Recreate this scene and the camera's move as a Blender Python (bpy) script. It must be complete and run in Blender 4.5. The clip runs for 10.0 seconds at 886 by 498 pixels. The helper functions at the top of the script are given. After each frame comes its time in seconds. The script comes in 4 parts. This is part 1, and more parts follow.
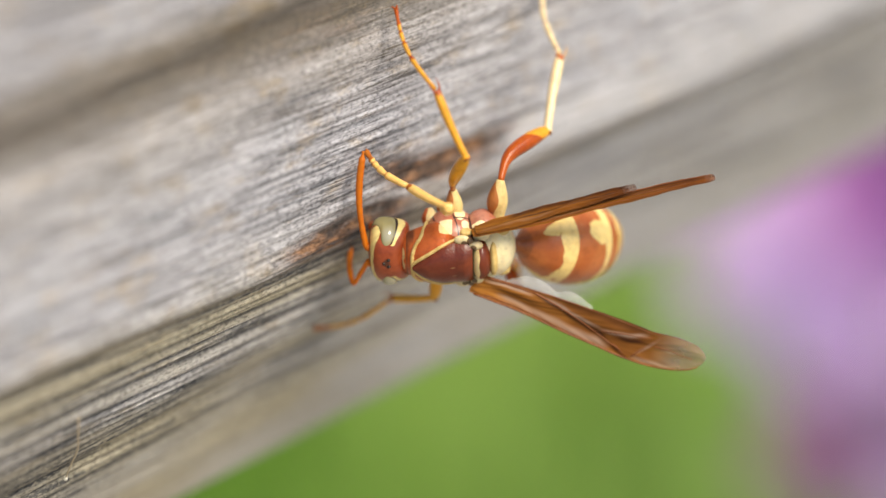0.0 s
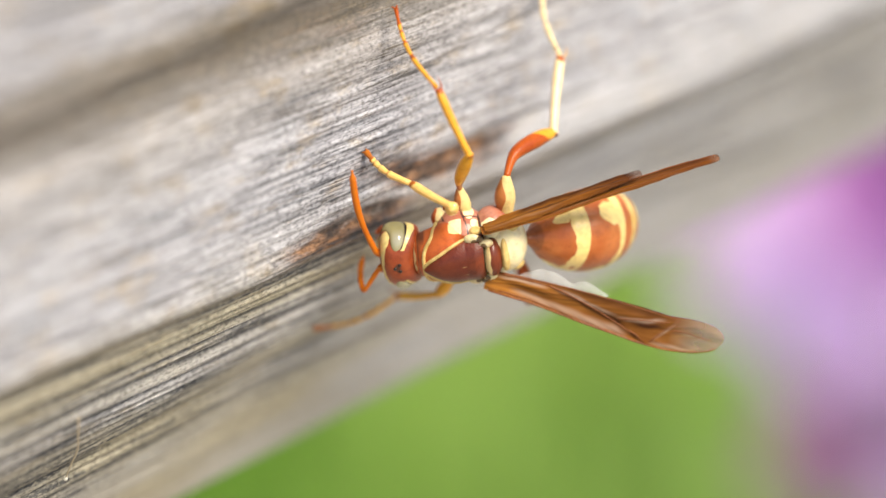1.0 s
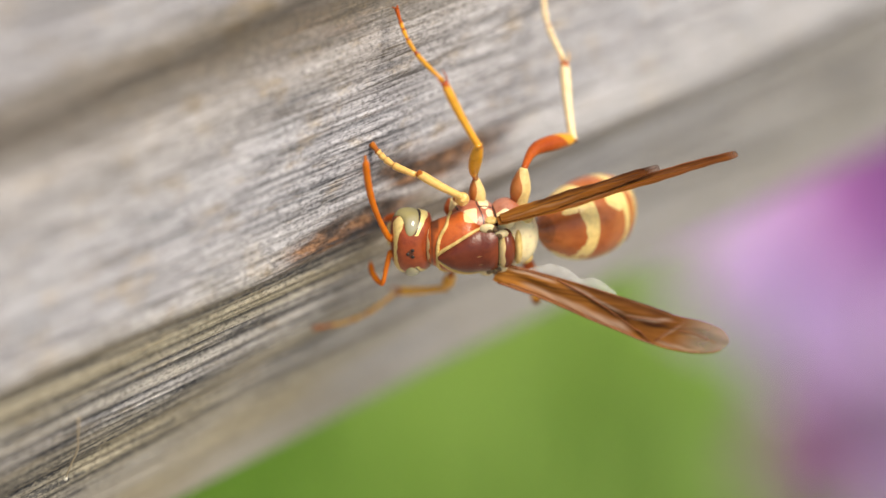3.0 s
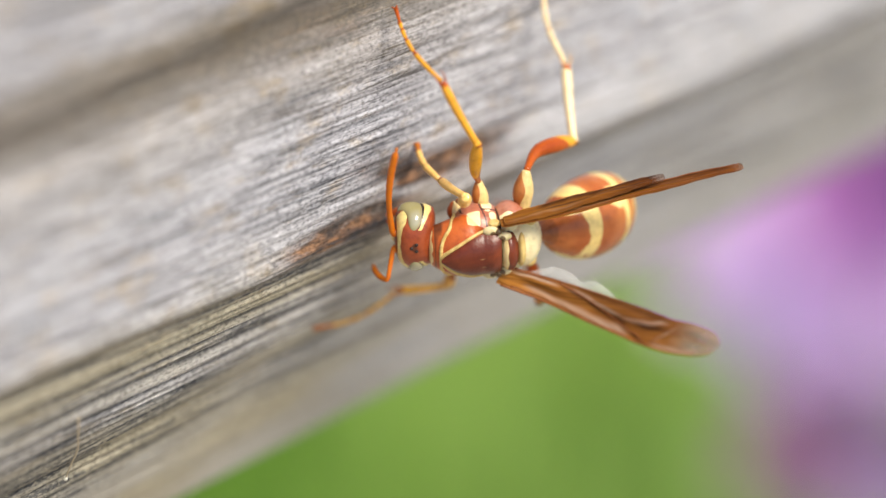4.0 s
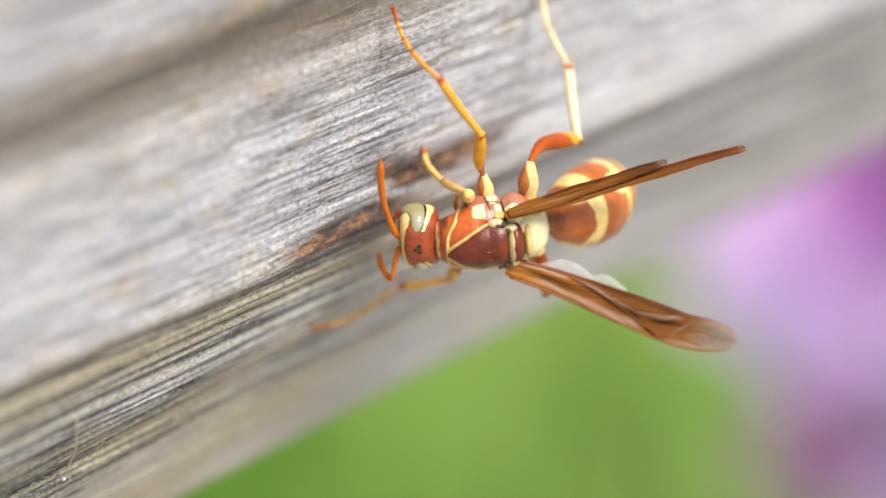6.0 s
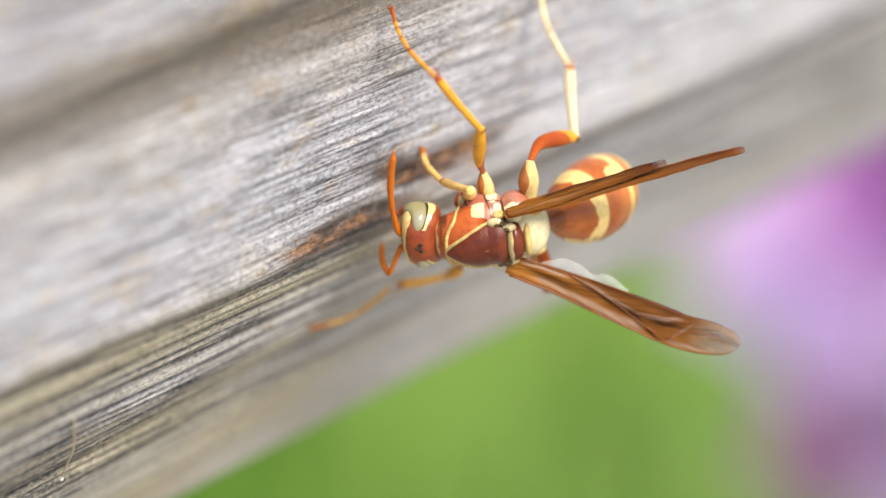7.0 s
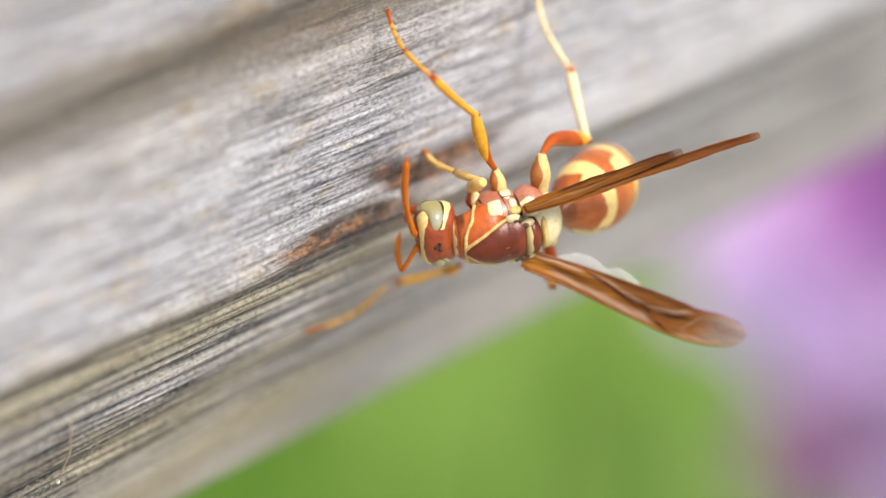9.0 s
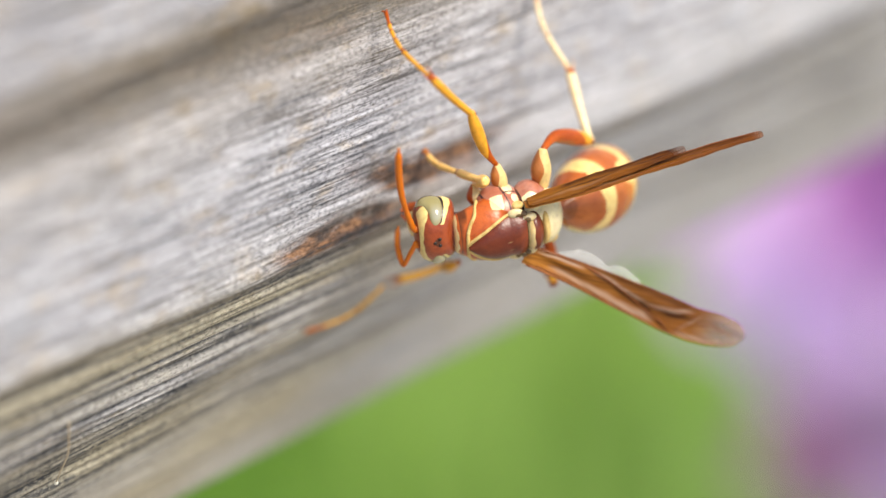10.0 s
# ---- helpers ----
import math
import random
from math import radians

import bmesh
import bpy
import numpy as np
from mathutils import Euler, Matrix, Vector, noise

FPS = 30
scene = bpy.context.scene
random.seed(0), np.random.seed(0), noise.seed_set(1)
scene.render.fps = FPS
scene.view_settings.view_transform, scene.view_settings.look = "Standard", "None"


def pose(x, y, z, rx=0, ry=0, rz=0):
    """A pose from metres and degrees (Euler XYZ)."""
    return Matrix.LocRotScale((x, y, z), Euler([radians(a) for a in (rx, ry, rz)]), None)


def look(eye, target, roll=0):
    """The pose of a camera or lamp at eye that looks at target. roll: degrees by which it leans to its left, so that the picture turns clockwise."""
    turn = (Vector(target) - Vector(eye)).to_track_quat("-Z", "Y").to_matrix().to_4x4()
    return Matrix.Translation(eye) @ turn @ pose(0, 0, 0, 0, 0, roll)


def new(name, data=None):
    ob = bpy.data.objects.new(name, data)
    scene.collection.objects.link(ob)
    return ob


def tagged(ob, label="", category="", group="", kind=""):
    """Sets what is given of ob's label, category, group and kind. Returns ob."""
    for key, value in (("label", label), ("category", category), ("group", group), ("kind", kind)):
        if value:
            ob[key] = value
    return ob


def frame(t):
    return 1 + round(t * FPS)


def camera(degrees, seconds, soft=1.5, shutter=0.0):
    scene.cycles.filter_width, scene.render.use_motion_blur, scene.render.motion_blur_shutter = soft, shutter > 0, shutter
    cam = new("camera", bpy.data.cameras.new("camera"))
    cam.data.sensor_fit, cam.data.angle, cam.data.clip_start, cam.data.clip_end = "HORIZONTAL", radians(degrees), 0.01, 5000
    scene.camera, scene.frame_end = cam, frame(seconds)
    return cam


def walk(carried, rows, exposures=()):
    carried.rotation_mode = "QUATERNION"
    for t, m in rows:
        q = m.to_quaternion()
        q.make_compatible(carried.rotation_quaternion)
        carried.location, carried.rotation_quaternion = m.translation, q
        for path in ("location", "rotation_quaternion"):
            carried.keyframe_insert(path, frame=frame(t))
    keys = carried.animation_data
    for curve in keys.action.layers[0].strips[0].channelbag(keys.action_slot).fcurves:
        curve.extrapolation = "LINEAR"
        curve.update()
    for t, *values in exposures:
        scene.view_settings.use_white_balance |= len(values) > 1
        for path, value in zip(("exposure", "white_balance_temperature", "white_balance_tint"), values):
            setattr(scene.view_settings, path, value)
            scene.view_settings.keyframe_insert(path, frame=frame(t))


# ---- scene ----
cam = camera(20, 10.0, soft=1.5)
cam.data.dof.use_dof = True
cam.data.dof.focus_distance = 0.1389
cam.data.dof.aperture_fstop = 11.5


def aim(right=0.0, up=0.0):
    """The tripod head, turned by small angles in degrees."""
    return pose(0, -0.12495, 0.66094, 64 + up, 0, -right / 0.899)


walk(cam, [(0, aim()), (5.0, aim()), (5.5, aim(0.016)), (7.0, aim(0.098)), (7.5, aim(0.118)), (8.0, aim(0.146, 0.01)),
           (8.5, aim(0.122, 0.06)), (9.0, aim(0.178, 0.06)), (9.5, aim(0.214, 0.06)), (10.0, aim(0.218, 0.079))],
     exposures=[(0, 0.46, 7200, 5), (0.5, 0.63, 7200, 5), (1, 0.76, 7200, 5), (1.5, 0.67, 7400, 5), (2, 0.58, 7700, 6), (2.5, 0.43, 7600, 6),
                (4.0, 0.58, 6950, 5), (4.5, 0.60, 6900, 5), (5.0, 0.55, 6900, 5), (5.5, 0.74, 6850, 5), (8, 0.72, 6800, 5), (10, 0.68, 6800, 5)])

# ---- world and sun ----
MM = 0.001
SUN_FROM = Vector((0.44, -0.43, 0.79)).normalized()
world = bpy.data.worlds.new("sky")
scene.world = world
world.use_nodes = True
wn = world.node_tree.nodes
sky = wn.new("ShaderNodeTexSky")
sky.sky_type = "NISHITA"
sky.sun_disc = False
sky.sun_elevation = math.asin(SUN_FROM.z)
sky.sun_rotation = math.atan2(SUN_FROM.x, SUN_FROM.y)
world.node_tree.links.new(sky.outputs[0], wn["Background"].inputs[0])
wn["Background"].inputs[1].default_value = 0.107
sun = new("sun", bpy.data.lights.new("sun", "SUN"))
sun.data.energy = 3.4
sun.data.angle = radians(27)
sun.data.color = (1.0, 0.945, 0.875)
sun.matrix_world = look(SUN_FROM * 5, (0, 0, 0))

# ---- materials ----


def material(name):
    m = bpy.data.materials.new(name)
    m.use_nodes = True
    nt = m.node_tree
    return m, nt, nt.nodes["Principled BSDF"]


def node(nt, kind, **values):
    n = nt.nodes.new("ShaderNode" + kind)
    for k, v in values.items():
        n.inputs[k].default_value = v
    return n


def coords(nt, scale):
    tc = nt.nodes.new("ShaderNodeTexCoord")
    mp = nt.nodes.new("ShaderNodeMapping")
    mp.inputs["Scale"].default_value = scale
    nt.links.new(tc.outputs["Object"], mp.inputs["Vector"])
    return mp.outputs[0]


def ramp(nt, source, stops):
    r = nt.nodes.new("ShaderNodeValToRGB")
    while len(r.color_ramp.elements) < len(stops):
        r.color_ramp.elements.new(0.5)
    for e, (p, c) in zip(r.color_ramp.elements, stops):
        e.position, e.color = p, (*c, 1)
    nt.links.new(source, r.inputs[0])
    return r.outputs[0]


def mix(nt, factor, a, b, blend="MIX"):
    m = nt.nodes.new("ShaderNodeMix")
    m.data_type, m.blend_type = "RGBA", blend
    for socket, value in ((m.inputs[0], factor), (m.inputs[6], a), (m.inputs[7], b)):
        if isinstance(value, bpy.types.NodeSocket):
            nt.links.new(value, socket)
        elif isinstance(value, tuple):
            socket.default_value = (*value, 1)
        else:
            socket.default_value = value
    return m.outputs[2]


def noise_tex(nt, vector, scale, detail=4.0, rough=0.55):
    n = node(nt, "TexNoise", Scale=scale, Detail=detail, Roughness=rough)
    nt.links.new(vector, n.inputs["Vector"])
    return n.outputs["Fac"]


def bump(nt, p, height, strength, distance):
    b = node(nt, "Bump", Strength=strength, Distance=distance)
    nt.links.new(height, b.inputs["Height"])
    nt.links.new(b.outputs[0], p.inputs["Normal"])


def attribute(nt, name):
    a = nt.nodes.new("ShaderNodeAttribute")
    a.attribute_name = name
    return a.outputs["Fac"]


def weathered_wood():
    m, nt, p = material("weathered_wood")
    hair = noise_tex(nt, coords(nt, (260, 8200, 8200)), 1.0, 3, 0.7)
    fine = noise_tex(nt, coords(nt, (170, 3000, 3000)), 1.0, 4, 0.68)
    mid = noise_tex(nt, coords(nt, (160, 620, 620)), 1.0, 4, 0.6)
    broad = noise_tex(nt, coords(nt, (60, 170, 170)), 1.0, 3)
    blotch = noise_tex(nt, coords(nt, (330, 620, 620)), 1.0, 5, 0.68)
    cool = noise_tex(nt, coords(nt, (240, 480, 520)), 1.0, 4, 0.62)
    speck = noise_tex(nt, coords(nt, (2400, 3400, 3400)), 1.0, 3, 0.6)
    grit = noise_tex(nt, coords(nt, (3600, 6500, 6500)), 1.0, 3, 0.65)
    grey = ramp(nt, mid, [(0.30, (0.34, 0.332, 0.373)), (0.45, (0.415, 0.404, 0.447)), (0.62, (0.49, 0.478, 0.526))])
    pale = ramp(nt, broad, [(0.45, (0, 0, 0)), (0.66, (0.5, 0.5, 0.5))])
    c = mix(nt, pale, grey, (0.55, 0.535, 0.57))
    tan = ramp(nt, blotch, [(0.53, (0, 0, 0)), (0.70, (0.85, 0.85, 0.85))])
    c = mix(nt, tan, c, (0.42, 0.33, 0.24))
    blue = ramp(nt, cool, [(0.54, (0, 0, 0)), (0.72, (0.7, 0.7, 0.7))])
    c = mix(nt, blue, c, (0.33, 0.34, 0.39))
    fibre = ramp(nt, fine, [(0.34, (0.40, 0.39, 0.40)), (0.44, (0.84, 0.84, 0.85)), (0.60, (1.0, 1.0, 1.0))])
    c = mix(nt, 0.7, c, fibre, "MULTIPLY")
    thread = ramp(nt, hair, [(0.36, (0.12, 0.115, 0.12)), (0.46, (0.80, 0.80, 0.80)), (0.62, (1.12, 1.12, 1.12))])
    c = mix(nt, 0.88, c, thread, "MULTIPLY")
    # bleached wood, along with brightening that is put into the colour
    c = mix(nt, attribute(nt, "bleach_light"), c, (0.55, 0.535, 0.565))
    c = mix(nt, attribute(nt, "tan"), c, (0.41, 0.35, 0.235))
    # brown stains, and the painted shade around the wasp's head
    c = mix(nt, attribute(nt, "stain_shade"), c, (0.165, 0.12, 0.06))
    patchy = ramp(nt, noise_tex(nt, coords(nt, (700, 1500, 1500)), 1.0, 4, 0.7), [(0.30, (0.6, 0.6, 0.6)), (0.44, (1, 1, 1))])
    decay = ramp(nt, noise_tex(nt, coords(nt, (500, 1300, 1300)), 1.0, 4, 0.65), [(0.37, (0.03, 0.019, 0.014)), (0.50, (0.10, 0.052, 0.03)), (0.64, (0.27, 0.13, 0.06))])
    c = mix(nt, mix(nt, 1.0, patchy, attribute(nt, "rot"), "MULTIPLY"), c, decay)
    broken = ramp(nt, noise_tex(nt, coords(nt, (1600, 4200, 4200)), 1.0, 3, 0.7), [(0.36, (0.25, 0.25, 0.25)), (0.50, (1, 1, 1))])
    c = mix(nt, mix(nt, 1.0, broken, attribute(nt, "inky"), "MULTIPLY"), c, (0.045, 0.047, 0.058))
    dust = ramp(nt, grit, [(0.32, (0.38, 0.37, 0.37)), (0.47, (0.95, 0.95, 0.95)), (0.66, (1.35, 1.34, 1.33))])
    c = mix(nt, 0.9, c, dust, "MULTIPLY")
    # darker where the relief is low
    groove_tone = ramp(nt, attribute(nt, "relief"), [(0.06, (0.6, 0.6, 0.6)), (0.26, (0, 0, 0))])
    c = mix(nt, mix(nt, 1.0, groove_tone, broken, "MULTIPLY"), c, (0.10, 0.09, 0.085))
    gap = noise_tex(nt, coords(nt, (70, 1900, 1900)), 1.0, 2, 0.5)
    split = ramp(nt, gap, [(0.25, (0.7, 0.7, 0.7)), (0.285, (0, 0, 0))])
    c = mix(nt, split, c, (0.045, 0.04, 0.04))
    dots = ramp(nt, speck, [(0.66, (0, 0, 0)), (0.72, (0.8, 0.8, 0.8))])
    c = mix(nt, dots, c, (0.08, 0.07, 0.065))
    nt.links.new(c, p.inputs["Base Color"])
    p.inputs["Roughness"].default_value = 0.85
    p.inputs["Specular IOR Level"].default_value = 0.25
    bump(nt, p, mix(nt, 0.45, fine, hair), 1.0, 0.00016)
    return m


def cuticle(name, base, second, yellow=(0.80, 0.52, 0.12), rough=0.28, dark=(0.03, 0.018, 0.012)):
    """Insect shell: two browns; mesh attributes add yellow and black markings, and crease shade."""
    m, nt, p = material(name)
    v = coords(nt, (1, 1, 1))
    big = noise_tex(nt, v, 700, 3)
    fine = noise_tex(nt, v, 9000, 3)
    c = mix(nt, ramp(nt, big, [(0.35, (0, 0, 0)), (0.65, (1, 1, 1))]), base, second)
    y = ramp(nt, attribute(nt, "yellow"), [(0.46, (0, 0, 0)), (0.54, (1, 1, 1))])
    yc = mix(nt, big, yellow, (yellow[0] * 1.06, yellow[1] * 1.2, yellow[2] * 1.6))
    c = mix(nt, y, c, yc)
    k = ramp(nt, attribute(nt, "black"), [(0.44, (0, 0, 0)), (0.56, (1, 1, 1))])
    c = mix(nt, k, c, dark)
    mottle = ramp(nt, noise_tex(nt, v, 2600, 4, 0.65), [(0.32, (0.58, 0.52, 0.48)), (0.50, (0.98, 0.97, 0.96)), (0.70, (1.08, 1.08, 1.08))])
    c = mix(nt, 0.5, c, mottle, "MULTIPLY")
    nt.links.new(c, p.inputs["Base Color"])
    p.inputs["Roughness"].default_value = rough
    p.inputs["Specular IOR Level"].default_value = 0.36
    p.inputs["Subsurface Weight"].default_value = 0.12
    p.inputs["Subsurface Radius"].default_value = (0.0006, 0.0003, 0.0001)
    p.inputs["Coat Weight"].default_value = 0.12
    bump(nt, p, fine, 0.45, 0.00004)
    return m


def simple(name, a, b, scale, rough, coat=0.0, subsurface=0.0, strength=0.2, depth=0.00005):
    m, nt, p = material(name)
    v = coords(nt, (1, 1, 1))
    n = noise_tex(nt, v, scale)
    nt.links.new(mix(nt, ramp(nt, n, [(0.3, (0, 0, 0)), (0.7, (1, 1, 1))]), a, b), p.inputs["Base Color"])
    p.inputs["Roughness"].default_value = rough
    p.inputs["Coat Weight"].default_value = coat
    p.inputs["Specular IOR Level"].default_value = 0.3
    if subsurface:
        p.inputs["Subsurface Weight"].default_value = subsurface
        p.inputs["Subsurface Radius"].default_value = (0.001, 0.0007, 0.0005)
    bump(nt, p, noise_tex(nt, v, scale * 6), strength, depth)
    return m


def membrane(name, a, b, clear, rough, marked=False):
    """A thin skin that lets part of the light through."""
    m, nt, p = material(name)
    v = coords(nt, (250, 1400, 1400))
    n = noise_tex(nt, v, 1.0)
    c = mix(nt, ramp(nt, n, [(0.3, (0, 0, 0)), (0.7, (1, 1, 1))]), a, b)
    if marked:
        c = mix(nt, attribute(nt, "amber"), c, (0.55, 0.22, 0.035))
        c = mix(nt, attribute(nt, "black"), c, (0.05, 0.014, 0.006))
        # sheen on the folds, mixed in as a pale tint
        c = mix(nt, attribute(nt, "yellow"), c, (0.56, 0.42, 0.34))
    nt.links.new(c, p.inputs["Base Color"])
    p.inputs["Roughness"].default_value = rough
    p.inputs["Specular IOR Level"].default_value = 0.17
    bump(nt, p, n, 0.4, 0.00006)
    lucent = nt.nodes.new("ShaderNodeBsdfTranslucent")
    nt.links.new(c, lucent.inputs[0])
    one = nt.nodes.new("ShaderNodeMixShader")
    one.inputs[0].default_value = 0.35
    nt.links.new(p.outputs[0], one.inputs[1])
    nt.links.new(lucent.outputs[0], one.inputs[2])
    see = nt.nodes.new("ShaderNodeBsdfTransparent")
    two = nt.nodes.new("ShaderNodeMixShader")
    two.inputs[0].default_value = clear
    if marked:
        veil = node(nt, "Math")
        veil.operation = "MULTIPLY_ADD"
        nt.links.new(attribute(nt, "thin"), veil.inputs[0])
        veil.inputs[1].default_value, veil.inputs[2].default_value = 0.55, clear
        nt.links.new(veil.outputs[0], two.inputs[0])
    nt.links.new(one.outputs[0], two.inputs[1])
    nt.links.new(see.outputs[0], two.inputs[2])
    nt.links.new(two.outputs[0], nt.nodes["Material Output"].inputs[0])
    return m


WOOD = weathered_wood()
RUST = cuticle("rust_cuticle", (0.42, 0.074, 0.014), (0.52, 0.118, 0.026), yellow=(0.76, 0.54, 0.22))
ROSY = cuticle("rosy_cuticle", (0.40, 0.13, 0.075), (0.52, 0.235, 0.165), yellow=(0.86, 0.67, 0.34), dark=(0.07, 0.026, 0.025))
SKULL = cuticle("head_cuticle", (0.24, 0.04, 0.012), (0.33, 0.07, 0.022), yellow=(0.74, 0.54, 0.18))
BANDED = cuticle("gaster_cuticle", (0.42, 0.105, 0.026), (0.54, 0.165, 0.045), yellow=(0.86, 0.58, 0.19))
DUN = cuticle("dun_cuticle", (0.10, 0.06, 0.03), (0.20, 0.12, 0.06), yellow=(0.66, 0.50, 0.24))
COXA = cuticle("coxa_cuticle", (0.42, 0.13, 0.03), (0.48, 0.17, 0.05), yellow=(0.72, 0.48, 0.17))
MAROON = cuticle("maroon_cuticle", (0.115, 0.018, 0.007), (0.175, 0.033, 0.011), yellow=(0.76, 0.53, 0.21), rough=0.33)
LEG = cuticle("leg_cuticle", (0.46, 0.085, 0.004), (0.32, 0.048, 0.003), yellow=(0.70, 0.30, 0.02))
LEG_GOLD = cuticle("golden_leg_cuticle", (0.46, 0.14, 0.012), (0.38, 0.09, 0.01), yellow=(0.82, 0.46, 0.12))
LEG_AMBER = cuticle("amber_leg_cuticle", (0.46, 0.13, 0.01), (0.38, 0.085, 0.008), yellow=(0.72, 0.34, 0.04))
# right hind leg: its sun highlight put into a paler leg colour
LEG_SUNLIT = cuticle("sunlit_leg_cuticle", (0.44, 0.11, 0.012), (0.36, 0.075, 0.01), yellow=(0.84, 0.60, 0.30))
CREAM = simple("cream_cuticle", (0.68, 0.48, 0.18), (0.78, 0.60, 0.30), 900, 0.4, 0.1, 0.1)
STREAKED = simple("streaked_cream", (0.50, 0.32, 0.10), (0.72, 0.52, 0.21), 2600, 0.42, 0.0, 0.1, 0.4, 0.00006)
EYE, eye_tree, eye_skin = material("eye_shell")
eye_grain = noise_tex(eye_tree, coords(eye_tree, (1, 1, 1)), 600)
eye_tint = mix(eye_tree, eye_grain, (0.25, 0.21, 0.08), (0.36, 0.31, 0.14))
# grey sky reflection mixed into the olive of the eye
eye_tree.links.new(mix(eye_tree, attribute(eye_tree, "yellow"), eye_tint, (0.36, 0.34, 0.27)), eye_skin.inputs["Base Color"])
eye_skin.inputs["Roughness"].default_value = 0.2
eye_skin.inputs["Coat Weight"].default_value = 1.0
bump(eye_tree, eye_skin, noise_tex(eye_tree, coords(eye_tree, (1, 1, 1)), 14000), 0.15, 0.00001)
BLACK = simple("black_cuticle", (0.02, 0.014, 0.012), (0.05, 0.03, 0.02), 900, 0.3)
ORANGE = simple("antenna_shell", (0.58, 0.15, 0.007), (0.48, 0.105, 0.006), 900, 0.42, 0.0, 0.1)
AMBER = membrane("amber_wing", (0.18, 0.056, 0.010), (0.33, 0.125, 0.028), 0.08, 0.5, True)
RUSSET = membrane("russet_wing", (0.11, 0.029, 0.006), (0.25, 0.075, 0.013), 0.08, 0.45, True)
VEIN = simple("wing_vein", (0.13, 0.032, 0.006), (0.24, 0.07, 0.012), 800, 0.35)
PALE = membrane("pale_wing", (0.66, 0.65, 0.64), (0.80, 0.79, 0.78), 0.76, 0.3)

# ---- mesh helpers ----


def mesh_of(name, verts, faces, mat, attrs=None, smooth=True):
    me = bpy.data.meshes.new(name)
    me.from_pydata([tuple(map(float, v)) for v in verts], [], [tuple(map(int, f)) for f in faces])
    me.materials.append(mat)
    for key, values in (attrs or {}).items():
        a = me.attributes.new(key, "FLOAT", "POINT")
        a.data.foreach_set("value", np.asarray(values, dtype=np.float32))
    if smooth:
        me.polygons.foreach_set("use_smooth", [True] * len(me.polygons))
    me.update()
    return me


def part(name, data, parent, label="", at=None):
    ob = new(name, data)
    ob.parent = parent
    if at is not None:
        ob.matrix_basis = at
    return tagged(ob, label) if label else ob


def grid_faces(rows, cols, closed):
    out = []
    span = cols if closed else cols - 1
    for i in range(rows - 1):
        for j in range(span):
            k = (j + 1) % cols
            out.append((i * cols + j, i * cols + k, (i + 1) * cols + k, (i + 1) * cols + j))
    return out


def loft(xs, centres, widths, heights, n=40, power=2.0):
    """Rings across the x axis: centres (y, z), half widths and half heights; closed at both ends."""
    a = np.linspace(0, 2 * math.pi, n, endpoint=False)
    ca, sa = np.cos(a), np.sin(a)
    ca = np.sign(ca) * np.abs(ca) ** (2 / power)
    sa = np.sign(sa) * np.abs(sa) ** (2 / power)
    rings = [np.stack([np.full(n, x), cy + w * ca, cz + h * sa], 1) for x, (cy, cz), w, h in zip(xs, centres, widths, heights)]
    v = np.concatenate(rings)
    f = grid_faces(len(xs), n, True)
    f.append(tuple(range(n)))
    f.append(tuple(range(len(v) - 1, len(v) - n - 1, -1)))
    return v, [tuple(reversed(q)) for q in f]


def egg(centre, radii, nu=40, nv=28):
    """A closed ellipsoid about the x axis."""
    v, f = [], []
    t = np.linspace(0, math.pi, nv)
    a = np.linspace(0, 2 * math.pi, nu, endpoint=False)
    for q in t:
        q = min(max(q, 0.004), math.pi - 0.004)
        v.append(np.stack([np.full(nu, math.cos(q)), math.sin(q) * np.cos(a), math.sin(q) * np.sin(a)], 1))
    v = np.concatenate(v)
    f = grid_faces(nv, nu, True)
    f.append(tuple(range(nu)))
    f.append(tuple(range(nv * nu - 1, nv * nu - nu - 1, -1)))
    return v * np.array(radii) + np.array(centre), f


def tube(points, radii, n=12):
    """A round cord along a row of points, with its own radius at each."""
    pts = np.array(points, float)
    v = []
    side = None
    for i, p in enumerate(pts):
        d = pts[min(i + 1, len(pts) - 1)] - pts[max(i - 1, 0)]
        d = d / (np.linalg.norm(d) + 1e-12)
        if side is None:
            side = np.cross(d, (0, 0, 1.0) if abs(d[2]) < 0.9 else (0, 1.0, 0))
        side = side - d * (side @ d)
        side = side / np.linalg.norm(side)
        up = np.cross(d, side)
        a = np.linspace(0, 2 * math.pi, n, endpoint=False)
        v.append(p + radii[i] * (np.outer(np.cos(a), side) + np.outer(np.sin(a), up)))
    v = np.concatenate(v)
    f = grid_faces(len(pts), n, True)
    f.append(tuple(range(n - 1, -1, -1)))
    f.append(tuple(range(len(v) - n, len(v))))
    return v, f


def spline(points, n):
    """A smooth row of n points through the given ones."""
    p = np.array(points, float)
    t = np.linspace(0, len(p) - 1, n)
    out = []
    for q in t:
        i = min(int(q), len(p) - 2)
        u = q - i
        p0, p1, p2, p3 = p[max(i - 1, 0)], p[i], p[i + 1], p[min(i + 2, len(p) - 1)]
        out.append(0.5 * (2 * p1 + (p2 - p0) * u + (2 * p0 - 5 * p1 + 4 * p2 - p3) * u * u + (3 * p1 - p0 - 3 * p2 + p3) * u ** 3))
    return np.array(out)


def smooth_table(points):
    """A smooth function of one number through the given pairs."""
    p = spline(points, 200)
    return lambda x: np.interp(x, *zip(*sorted(map(tuple, p))))


